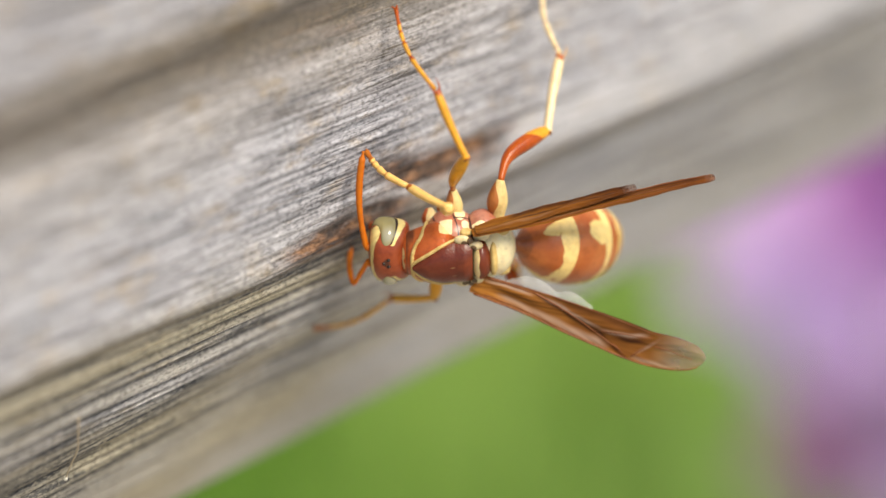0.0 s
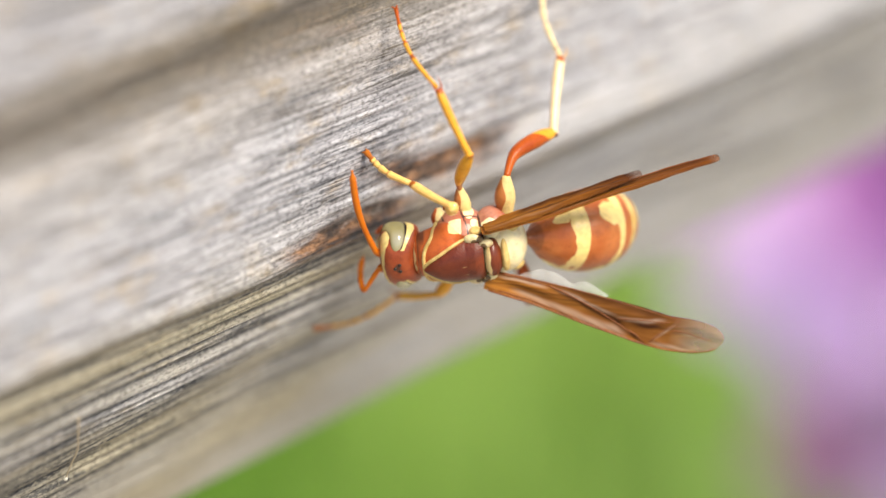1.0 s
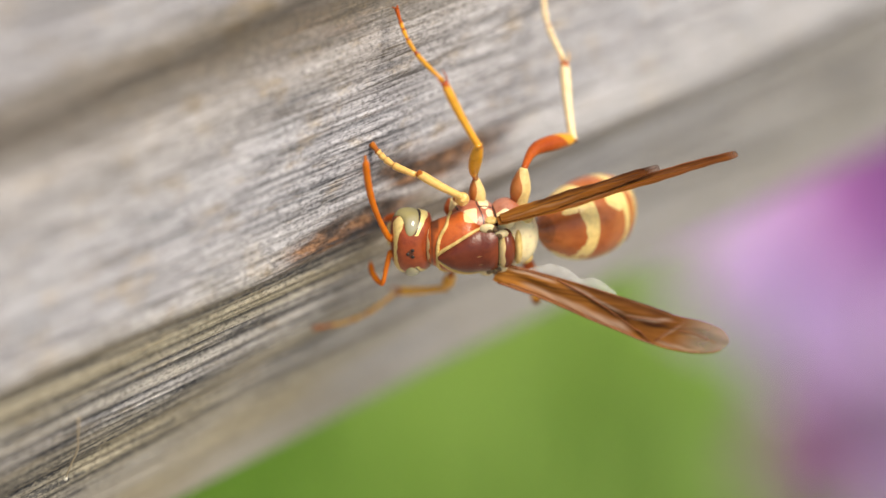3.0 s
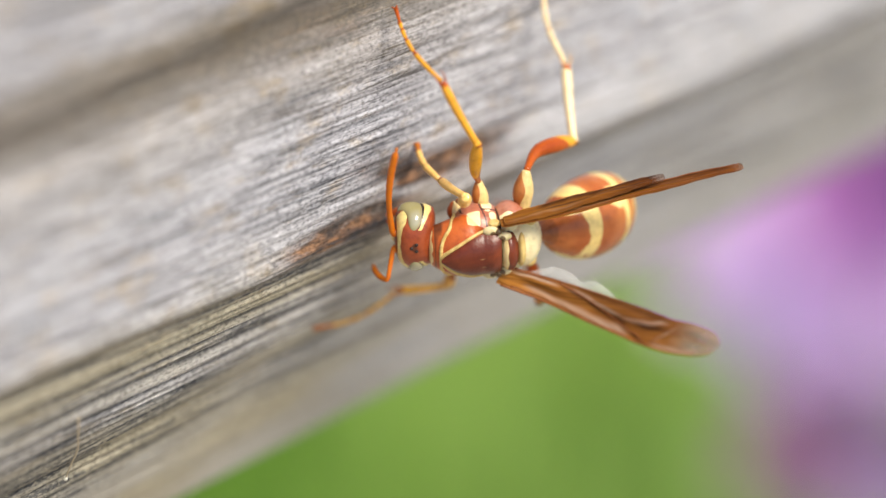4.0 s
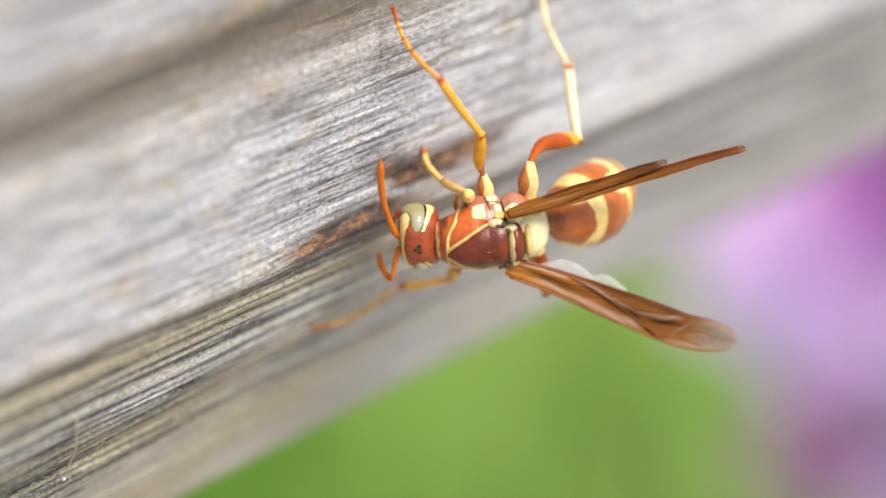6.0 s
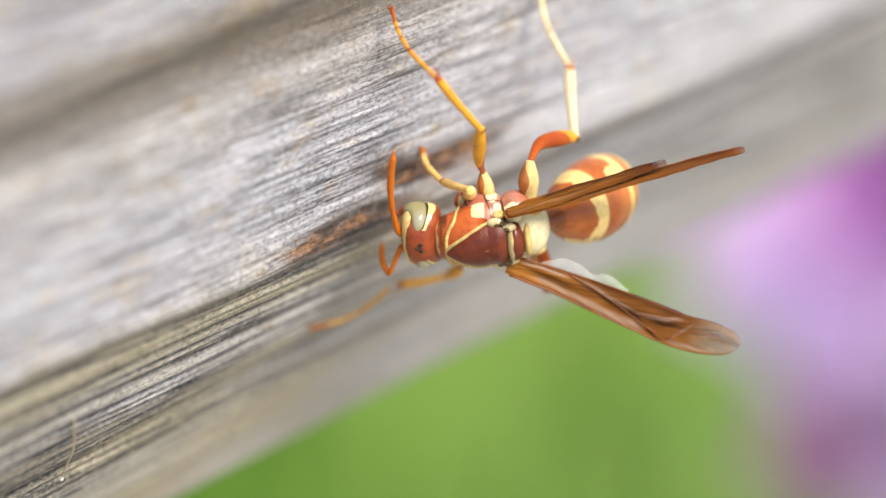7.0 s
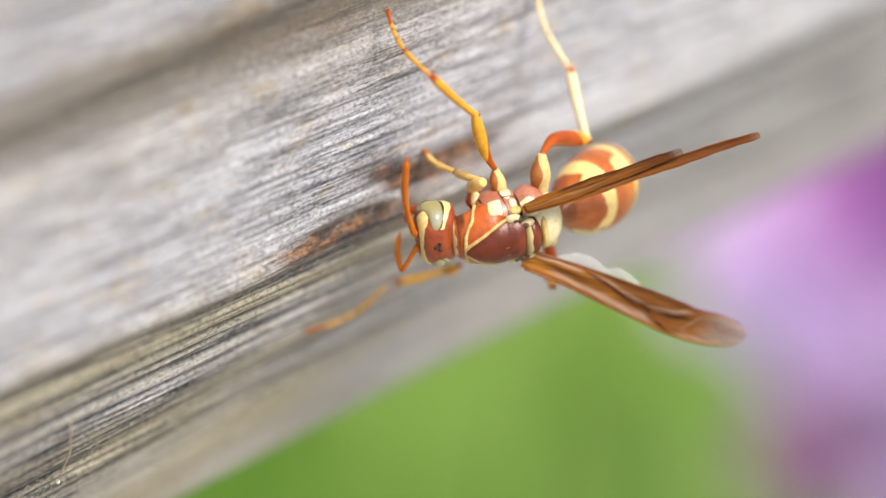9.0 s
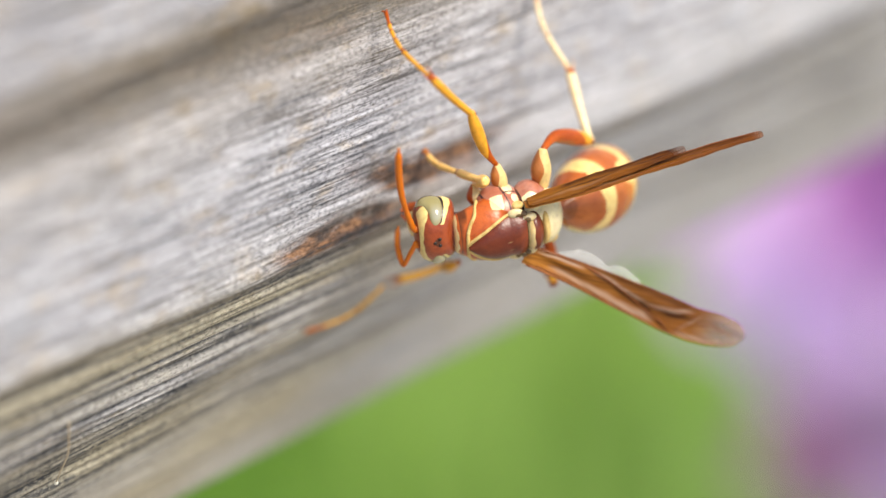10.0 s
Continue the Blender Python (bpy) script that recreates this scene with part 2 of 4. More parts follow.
def lattice(x, y, seed):
    """Smooth random heights from 0 to 1 over the plane."""
    rng = np.random.RandomState(seed)
    table = rng.rand(256, 256)
    xi, yi = np.floor(x).astype(int), np.floor(y).astype(int)
    u, v = x - xi, y - yi
    u, v = u * u * (3 - 2 * u), v * v * (3 - 2 * v)
    g = lambda i, j: table[i % 256, j % 256]
    return (g(xi, yi) * (1 - u) + g(xi + 1, yi) * u) * (1 - v) + (g(xi, yi + 1) * (1 - u) + g(xi + 1, yi + 1) * u) * v


# ---- the rail ----
GRIP = pose(0, 0, 0.6, 64, 0, 0)      # where the wasp clings: x to the right, y up the rail, z off it


def spot(x, y, z):
    """A place by the wasp, in millimetres from GRIP, as a point of the world."""
    return GRIP @ Vector((x * MM, y * MM, z * MM))


RAIL_TURN = 46.5
RAIL_EDGE = spot(-4.58, 0.89, -2.5)


def rail():
    under = radians(30)
    yl, zl = 24.6 * math.sin(under), -24.6 * math.cos(under)
    outline = [(0, 38), (0, 0), (yl, zl), (yl + 10, zl - 5), (58, zl - 5), (58, 38)]
    steps = [420, 420, 40, 12, 12, 12]
    prof = []
    for (a, b), n in zip(zip(outline, outline[1:] + outline[:1]), steps):
        for i in range(n):
            u = i / n
            if a[0] == 0 and b[0] == 0:
                u = 1 - (1 - u) ** 1.6
            elif n == 420:
                u = u ** 1.5
            prof.append((a[0] + (b[0] - a[0]) * u, a[1] + (b[1] - a[1]) * u))
    prof = np.array(prof)
    for _ in range(60):
        near = np.exp(-((prof[:, 0] ** 2 + prof[:, 1] ** 2) / 30.0)) + np.exp(-(((prof[:, 0] - yl) ** 2 + (prof[:, 1] - zl) ** 2) / 40.0))
        soft = (np.roll(prof, 1, 0) + np.roll(prof, -1, 0)) / 2
        prof += (soft - prof) * np.clip(near, 0, 1)[:, None]
    d = np.roll(prof, -1, 0) - np.roll(prof, 1, 0)
    normal = np.stack([d[:, 1], -d[:, 0]], 1)
    normal /= np.linalg.norm(normal, axis=1)[:, None]
    along = np.concatenate([np.linspace(-800, -70, 14)[:-1], np.linspace(-70, -24, 80)[:-1], np.linspace(-24, 34, 330)[:-1], np.linspace(34, 140, 130), np.linspace(140, 800, 14)[1:]])
    arc = np.concatenate([[0], np.cumsum(np.linalg.norm(np.diff(prof, axis=0), axis=1))])
    arc -= arc[420]
    s, p = np.meshgrid(along, arc, indexing="ij")
    bent = p + 2.2 * lattice(s / 34, p / 14, 3) + 0.5 * lattice(s / 9, p / 4, 4)
    h = 0.24 * lattice(s / 30, bent / 3.1, 5) + 0.14 * lattice(s / 16, bent / 1.1, 6) + 0.11 * lattice(s / 9, bent / 0.42, 7) + 0.06 * lattice(s / 6, bent / 0.2, 17)
    crack = np.clip((lattice(s / 14, bent / 0.8, 8) - 0.82) * 6, 0, 1) * 0.24
    h = h - crack
    stain_shade = np.zeros_like(h)
    for place, wide, deep, tint in ((-12.3, 1.7, 1.4, 1.0), (-11.0, 0.9, 0.3, 0.4), (1.8, 0.5, 0.35, 0.5), (2.6, 0.22, 0.4, 0.2), (3.3, 0.16, 0.35, 0.2), (4.4, 0.3, 0.45, 0.2),
                                    (5.3, 0.16, 0.35, 0.2), (6.4, 0.25, 0.4, 0.2), (7.7, 0.2, 0.35, 0.2), (9.0, 0.3, 0.4, 0.2), (12.0, 0.5, 0.35, 0.2)):
        q = np.exp(-((bent - 1.3 - place) / wide) ** 2) * (0.55 + 0.45 * lattice(s / 30, p / 9, 9 + int(wide * 10)))
        if place == 1.8:
            q = q * np.clip(1.1 - s / 7, 0.3, 1)
        h -= deep * q
        stain_shade = np.maximum(stain_shade, tint * q)
    # black weathered fibres along the chamfer and in short runs up the face
    inky = np.zeros_like(h)
    for place, wide in ((1.5, 0.22), (2.0, 0.14), (2.6, 0.22), (3.3, 0.14), (4.4, 0.3), (5.3, 0.14), (6.4, 0.28), (7.7, 0.2), (9.0, 0.35), (-1.2, 0.12), (-2.9, 0.14), (-4.0, 0.1), (-5.6, 0.16), (-7.4, 0.14), (-9.2, 0.12)):
        inky = np.maximum(inky, (1.0 if place > 0 else 0.45) * np.exp(-((bent - 1.3 - place) / wide) ** 2) * np.clip(lattice(s / 7, p / 3, 50 + int(place * 10) % 150) * 2.2 - 0.7, 0, 1))
    rng = random.Random(12)
    for _ in range(48):
        place, wide, seed = rng.uniform(0.6, 15.0), rng.uniform(0.04, 0.15), rng.randrange(200, 900)
        inky = np.maximum(inky, np.exp(-((bent - 1.3 - place) / wide) ** 2) * np.clip(lattice(s / 6, p / 2, seed) * 2.6 - 0.9, 0, 0.95))
    for _ in range(22):
        place, wide, seed = rng.uniform(-9.0, -0.8), rng.uniform(0.05, 0.12), rng.randrange(200, 900)
        inky = np.maximum(inky, np.exp(-((bent - 1.3 - place) / wide) ** 2 - ((s + 2) / 7) ** 4) * np.clip(lattice(s / 4, p / 2, seed) * 2.4 - 0.9, 0, 0.85))
    # brown rot where the fibres are being chewed away, and along the right of the edge
    flat = bent - 1.3
    near = p + 0.9 * (lattice(s / 5, p / 2, 33) - 0.5)
    chewed = np.exp(-((s + 0.8) / 4.6) ** 4 - ((near + 0.35) / 0.85) ** 2) * (0.65 + 0.6 * lattice(s / 1.2, p / 0.35, 31))
    streak = np.exp(-((s - 6.5) / 5.5) ** 4 - ((near + 1.9 + 2.2 * np.exp(-np.clip(s, 0, 99) / 4)) / 0.95) ** 2) * (0.4 + 0.6 * lattice(s / 1.8, p / 0.6, 32))
    # face painted paler to the right, where it catches more light
    bleach_light = np.clip((s - 3) / 14, 0, 0.4) * np.clip((flat + 5) / 3, 0.25, 1) * (flat < 0.5) * np.clip(-flat, 0, 1) * (0.6 + 0.8 * lattice(s / 14, bent / 3.5, 43))
    smooth = np.clip((-4 - s) / 9, 0, 1) * np.clip((-0.8 - flat) / 1.5, 0, 1) * np.clip((flat + 15) / 5, 0, 1)
    bleach_light = np.maximum(bleach_light, 0.2 * smooth * (0.5 + 0.6 * lattice(s / 6, bent / 2.2, 44)))
    # darker higher up the face, fading to the right
    stain_shade = np.maximum(stain_shade, 0.62 * np.clip((-6 - flat) / 7, 0, 1) * np.clip((flat + 16.5) / 2, 0.12, 1) * np.clip((26 - s) / 16, 0, 1) * (0.5 + 0.7 * lattice(s / 12, bent / 2.6, 45)))
    brown = 0.3 * np.exp(-((near + 13.0) / 1.1) ** 2) * np.clip((22 - s) / 14, 0, 1) * (0.2 + 0.9 * lattice(s / 3, p / 0.9, 46))
    # colour lifted behind the legs to offset the shade there
    bleach_light = np.maximum(bleach_light, 0.75 * np.exp(-((near + 1.4) / 1.4) ** 4 - ((s - 7) / 8) ** 4) * (0.5 + 0.6 * lattice(s / 3, p / 0.8, 47)))
    # right of the chamfer painted paler to offset its own shade
    bleach_light = np.maximum(bleach_light, 0.65 * np.clip((s + 3) / 10, 0, 1) * (flat > 2.2) * (0.5 + 0.7 * lattice(s / 9, bent / 2.5, 48)))
    bleach_light = np.maximum(bleach_light, 0.45 * np.exp(-((near + 1.9) / 1.4) ** 4 - ((s + 8) / 4.5) ** 4) * (0.4 + 0.7 * lattice(s / 3, p / 0.8, 49)))
    # shade on the wood around the wasp's head, put into the colour
    stain_shade = np.maximum(stain_shade, 0.65 * np.exp(-((near - 0.3) / 1.3) ** 2 - ((s - 3) / 4) ** 4) * (0.5 + 0.6 * lattice(s / 2, p / 0.5, 51)))
    stain_shade = np.maximum(stain_shade, 0.4 * np.exp(-((near - 9.5) / 1.5) ** 2) * np.clip((-13 - s) / 8, 0, 1) * (0.3 + 0.9 * lattice(s / 6, p / 0.45, 52)))
    for place, wide, seed in ((10.2, 0.28, 701), (11.1, 0.36, 702), (12.2, 0.32, 703), (13.0, 0.28, 704), (14.1, 0.4, 705), (15.4, 0.34, 706)):
        inky = np.maximum(inky, np.exp(-((flat - place) / wide) ** 2) * np.clip((-4 - s) / 6, 0, 1) * np.clip(lattice(s / 5, p / 2, seed) * 3.4 - 0.5, 0, 1))
    # broken black patches and bleached ground between them, low on the chamfer
    for place, wide, seed in ((2.3, 0.4, 720), (3.9, 0.3, 721), (5.8, 0.5, 722), (7.6, 0.35, 723), (9.4, 0.55, 724), (11.6, 0.6, 725), (13.6, 0.6, 726), (15.6, 0.5, 727)):
        inky = np.maximum(inky, 0.9 * np.exp(-((flat - place) / wide) ** 4) * np.clip(lattice(s / 3.2, p / 0.35, seed) * 3.4 - 1.7, 0, 1) * np.clip((6 - s) / 10, 0.25, 1))
    bleach_light = np.maximum(bleach_light, 0.75 * np.clip((flat - 9) / 5, 0, 1) * (0.45 + 0.7 * lattice(s / 5, bent / 1.6, 730)))
    bleach_light = np.maximum(bleach_light, 0.6 * (flat > 1) * np.clip(lattice(s / 4, bent / 0.7, 731) * 2.4 - 1.1, 0, 1))
    rot = np.clip(np.max([1.5 * chewed, 2.4 * streak, brown], 0), 0, 0.94)
    inky = np.maximum(inky, 0.9 * np.clip(1.6 * streak - 0.2, 0, 1) * np.clip(lattice(s / 2.2, p / 0.3, 740) * 3 - 1.2, 0, 1))
    # soft black patch painted for the shadow under the wasp's head
    inky = np.maximum(inky, 0.85 * np.exp(-((s - 1.5) / 3.2) ** 4 - ((near - 0.25) / 0.6) ** 2))
    h -= 0.25 * chewed
    h -= 0.45
    y = prof[None, :, 0] + h * normal[None, :, 0]
    z = prof[None, :, 1] + h * normal[None, :, 1]
    slim = np.where(z < 0, np.interp(s, [-60, 20, 32, 50, 90, 140], [1.078, 0.974, 0.972, 1.0, 1.03, 1.03]), 1.0)      # the chamfer narrows along the rail, then widens
    v = np.stack([s, y * np.where(z < 0, slim, 1), z * slim], 2).reshape(-1, 3) * MM
    f = grid_faces(len(along), len(prof), True)
    f.append(tuple(range(len(prof) - 1, -1, -1)))
    f.append(tuple(range(len(v) - len(prof), len(v))))
    tan = np.clip(0.02 + 0.72 / (1 + np.exp(-(p - 0.5) / 0.8)) * (0.25 + 1.1 * lattice(s / 11, bent / 2.4, 41)) * np.clip(1 - (s - 2) / 18, 0.3, 1), 0, 0.8)
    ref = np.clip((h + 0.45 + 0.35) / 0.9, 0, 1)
    ob = new("fence_rail", mesh_of("fence_rail", v, f, WOOD, {"relief": ref.ravel(), "stain_shade": stain_shade.ravel(), "tan": tan.ravel(), "inky": inky.ravel(), "rot": rot.ravel(), "bleach_light": np.clip(bleach_light, 0, 0.8).ravel()}))
    ob.matrix_basis = Matrix.Translation(RAIL_EDGE) @ pose(0, 0, 0, 0, 0, RAIL_TURN)
    return tagged(ob, "weathered grey wooden fence rail with deep grain", "fence rail", kind="structure")


RAIL = rail()

# ---- the wasp: x forward, y to its left, z up from its back, in millimetres ----
WASP = tagged(new("paper_wasp"), "rust-red and yellow paper wasp scraping weathered wood", "wasp")


def shell(name, geometry, mat, parent=WASP, yellow=None, black=None, label="", at=None):
    v, f = geometry
    attrs = {"yellow": yellow(v) if yellow else np.zeros(len(v)), "black": black(v) if black else np.zeros(len(v))}
    return part(name, mesh_of(name, np.asarray(v) * MM, f, mat, attrs), parent, label, at)


def edge(d, width=0.06):
    """A marking: 1 inside, 0 outside, with d its distance within the border."""
    return np.clip(0.5 + d / (2 * width), 0, 1)


def thorax():
    # collar before the back, with its yellow hind margin
    def collar(v):
        x, y, z = v.T
        return np.maximum(edge(0.3 - np.maximum(np.abs(x - 0.1), np.abs(z - 0.45))), edge(x - 2.5 + 0.03 * np.sin(9 * y), 0.05))
    xs = np.array([2.66, 2.64, 2.54, 2.32, 1.95, 1.3, 0.8, 0.2, -0.4])
    v, f = loft(xs, [(0, -0.1)] * 9, [0.75, 0.98, 1.2, 1.38, 1.58, 1.85, 1.97, 1.98, 1.85], [0.75, 0.98, 1.2, 1.38, 1.58, 1.84, 1.9, 1.9, 1.8], 72)
    slim = np.clip((v[:, 0] - 0.4) / 1.2, 0, 1) * np.clip((0.1 - v[:, 2]) / 1.1, 0, 1)
    v[:, 1] *= 1 - 0.5 * slim
    v[:, 2] *= 1 - 0.35 * slim
    # dark red front, deepened in colour for the shaded neck gap
    shell("pronotum", (v, f), RUST, yellow=collar, black=lambda v: 0.53 * edge(v[:, 0] - 2.05 + 0.2 * v[:, 1] ** 2, 0.3) * (v[:, 0] < 2.5))
    shell("neck", loft([3.25, 3.15, 2.9, 2.55, 2.15], [(0, -0.1)] * 5, [0.5, 0.72, 0.86, 0.95, 1.05], [0.5, 0.72, 0.86, 0.95, 1.05], 40), MAROON)
    # the domed back with two short yellow streaks, set in a yellow-margined wedge
    wide = smooth_table([(-0.4, 1.85), (0.2, 1.98), (0.8, 1.97), (1.3, 1.85), (1.95, 1.58), (2.32, 1.38), (2.54, 1.2), (2.64, 0.98), (2.66, 0.75)])
    high = smooth_table([(-0.4, 1.8), (0.2, 1.9), (0.8, 1.9), (1.3, 1.84), (1.95, 1.58), (2.32, 1.38), (2.54, 1.2), (2.64, 0.98), (2.66, 0.75)])
    over = lambda x, y: -0.1 + high(x) * np.sqrt(np.clip(1 - (y / wide(x)) ** 2, 0.02, 1))
    border = smooth_table([(-1.4, 1.25), (-0.9, 1.42), (-0.4, 1.45), (0.3, 1.28), (1.0, 0.92), (1.6, 0.5), (1.9, 0.2), (2.0, 0.06)])
    def streaks(v):
        x, y, z = v.T
        near = edge(0.085 * (1 - ((x + 0.28) / 0.5) ** 2) + 0.02 * np.sin(x * 14 + 3 * y) - np.abs(np.abs(y) - 0.3 - 0.05 * x), 0.06) * (np.abs(x + 0.28) < 0.5)
        return near * 0.5
    xs = np.linspace(-1.4, 2.0, 60)
    t = np.linspace(-1, 1, 41)
    rows = []
    for x in xs:
        y = t * border(x)
        end = np.clip((x + 1.4) / 0.5, 0, 1) ** 0.5
        rows.append(np.stack([np.full(41, x), y, over(max(x, -0.4), y) - 0.06 + (0.42 * end - 0.1) * (1 - np.abs(t) ** 3) ** 0.7], 1))
    # crease shade painted along the edges of the back plate
    shell("mesoscutum", (np.concatenate(rows), [tuple(reversed(q)) for q in grid_faces(60, 41, False)]), MAROON, yellow=streaks, black=lambda v: np.maximum(edge(-1.36 - v[:, 0], 0.05), 0.49 * edge(np.abs(v[:, 1]) - border(v[:, 0]) + 0.07, 0.07)),
          label="glossy maroon back plate with yellow streaks")
    for side in (-1, 1):
        rim = [(x, side * (border(x) + 0.06), float(over(max(x, -0.4), side * (border(x) + 0.06))) + 0.01) for x in (1.98, 1.8, 1.5, 1.0, 0.4, -0.2, -0.6)]
        shell("pronotum_margin", tube(spline(rim, 60), np.linspace(0.115, 0.085, 60) * (1 + 0.08 * np.sin(np.arange(60) * 1.7) * np.sin(np.arange(60) * 0.53))), STREAKED)
        front = [(x, side * y, float(over(x, y)) + 0.0) for x, y in ((2.0, 0.02), (2.0, 0.4), (1.95, 0.8), (1.78, 1.2), (1.5, 1.55))]
        front += [(1.32, side * 1.76, 0.2), (1.18, side * 1.84, -0.2)]
        shell("collar", tube(spline(front, 60), np.linspace(0.11, 0.1, 60) * (1 + 0.09 * np.sin(np.arange(60) * 1.3 + 1) * np.sin(np.arange(60) * 0.41))), STREAKED)
    # scutellum, behind a dark furrow
    shell("furrow", egg((-1.30, 0, 0.72), (0.085, 1.15, 0.96), 40, 24), BLACK)
    def bars(v):
        x, y, z = v.T
        return edge(0.21 - np.abs(x + 1.53) + 0.03 * np.sin(7 * y), 0.05) * (z > 0.3)
    shell("scutellum", egg((-1.82, 0, 0.76), (0.60, 1.22, 1.1), 48, 30), MAROON, yellow=bars)
    shell("metanotum", egg((-2.5, 0, 0.35), (0.36, 1.3, 1.12), 40, 24), STREAKED)
    # hind slope, cream with a rust saddle
    def slope(v):
        x, y, z = v.T
        return edge(np.abs(y) + 0.3, 0.1) * (z > -0.95)
    shell("propodeum", egg((-2.5, 0, -0.3), (1.25, 1.75, 1.5), 48, 32), ROSY, yellow=slope)
    # flanks
    for side in (-1, 1):
        def flank(v, side=side):
            x, y, z = v.T
            spot_a = edge(0.40 - np.maximum(np.abs(x - 0.12) * 1.1, np.abs(z - 0.35)), 0.08)
            spot_b = edge(0.45 - np.hypot((x + 0.65) * 1.5, (z + 0.75) * 0.7), 0.08)
            spot_c = edge(0.30 - np.hypot(x + 1.05, z - 0.1), 0.08)
            return np.max([spot_a, spot_b, spot_c], 0)
        def sutures(v):
            x, y, z = v.T
            lines = [0.05 - np.abs(x + 0.42 + 0.18 * np.sin(2 * z)), np.minimum(0.05 - np.abs(z + 0.1 - 0.3 * x), -x - 0.4), 0.05 - np.abs(x - 0.72 + 0.2 * z)]
            return np.max([edge(q, 0.05) for q in lines], 0)
        shell("mesopleuron", egg((-0.15, side * 0.75, -0.45), (1.5, 1.42, 1.6), 96, 64), ROSY, yellow=flank, black=sutures)
        shell("metapleuron", egg((-1.9, side * 1.1, -0.48), (1.04, 1.1, 1.18), 64, 40), ROSY,
              yellow=lambda v: edge(np.minimum(0.85 - np.abs(v[:, 0] + 2.15), 1.45 - 0.75 * np.abs(v[:, 1]) + 0.66 * v[:, 2] + 0.12 * np.sin(6 * v[:, 0])), 0.1), black=lambda v: edge(0.05 - np.abs(v[:, 0] + 1.25 + 0.2 * v[:, 2]), 0.05))
        shell("pleural_spot", egg((-1.0, side * 1.66, 0.5), (0.36, 0.2, 0.3), 24, 16), STREAKED)
        shell("tegula", egg((-0.78, side * 1.5, 1.0), (0.46, 0.3, 0.22), 28, 18), DUN, yellow=lambda v: edge(np.hypot(v[:, 0] + 0.9, np.abs(v[:, 1]) - 1.42) - 0.17, 0.1))
        shell("axilla", egg((-1.55, side * 1.2, 1.12), (0.4, 0.26, 0.24), 28, 18), DUN, yellow=lambda v: edge(np.hypot(v[:, 0] + 1.42, np.abs(v[:, 1]) - 1.18) - 0.17, 0.1))
        shell("wing_root", egg((-1.22, side * 1.5, 1.08), (0.2, 0.18, 0.18), 20, 14), DUN)
        shell("propodeal_lobe", egg((-2.95, side * 1.42, -0.1), (0.5, 0.32, 0.55), 24, 16), STREAKED)


def skull_at(x, th):
    """The skull's surface: x along the head, th degrees round from the crown towards its right."""
    x, th = np.asarray(x, float), np.radians(np.asarray(th, float))
    p = np.clip(1 - np.abs(x / np.where(x < 0, 1.15, 1.02)) ** 2.7, 0, 1) ** (1 / 2.7)
    back = x - 0.5 * np.sin(th) ** 2 * np.clip(-x / 0.8, 0, 1) * p
    y = -1.92 * p * np.sin(th) * (1 - 0.28 * np.clip(-np.cos(th), 0, 1))
    return np.stack([back, y, -0.25 + 1.72 * p * np.cos(th)], -1)


MM_PER_DEGREE = 0.033
EYE_AT = (0.05, 82 * MM_PER_DEGREE)
EYE_LINE = [(0.0, 29), (-0.24, 33), (-0.36, 45), (-0.40, 62), (-0.36, 82), (-0.26, 98), (-0.1, 122), (0.35, 128), (0.74, 112), (0.84, 96), (0.76, 82), (0.42, 70),
            (0.26, 54), (0.2, 38)]
eye_line = spline([(x, a * MM_PER_DEGREE) for x, a in EYE_LINE + EYE_LINE[:1]], 160)[:-1] - np.array(EYE_AT)
eye_order = np.argsort(np.arctan2(eye_line[:, 1], eye_line[:, 0]))
EYE_TURN, EYE_OUT = np.arctan2(eye_line[:, 1], eye_line[:, 0])[eye_order], np.hypot(*eye_line.T)[eye_order]


def eye_edge(angle):
    return np.interp(angle, EYE_TURN, EYE_OUT, period=2 * math.pi)


def eye_shell(side, parent):
    """A kidney-shaped compound eye that swells from the side of the skull."""
    rings, n = 26, 96
    t = np.linspace(0, 2 * math.pi, n, endpoint=False)
    v, grey = [], []
    for k in range(rings + 1):
        q = 1.0 - k / rings if k < rings else 0.002
        r = eye_edge(t) * q
        x, a = EYE_AT[0] + r * np.cos(t), (EYE_AT[1] + r * np.sin(t)) / MM_PER_DEGREE
        p = skull_at(x, a)
        out = p - np.array((0.05, -0.5, -0.2))
        out /= np.linalg.norm(out, axis=1)[:, None]
        lobe = 0.13 * np.exp(-((x + 0.14) / 0.36) ** 2 - ((a - 49) / 19) ** 2)
        # the lobe carries the painted sky reflection
        grey.append(np.clip(lobe / 0.13 - 0.25, 0, 1))
        v.append(p + out * ((0.14 * np.sqrt(1 - q * q) + lobe * (1 - q ** 4)) - 0.03)[:, None])
    v = np.concatenate(v)
    if side > 0:
        v[:, 1] *= -1
    f = grid_faces(rings + 1, n, True)
    if side > 0:
        f = [tuple(reversed(q)) for q in f]
    grey = np.concatenate(grey)
    return shell("eye", (v, f), EYE, parent, yellow=lambda _: grey, label="glossy olive compound eye with a grey sky reflection painted on")


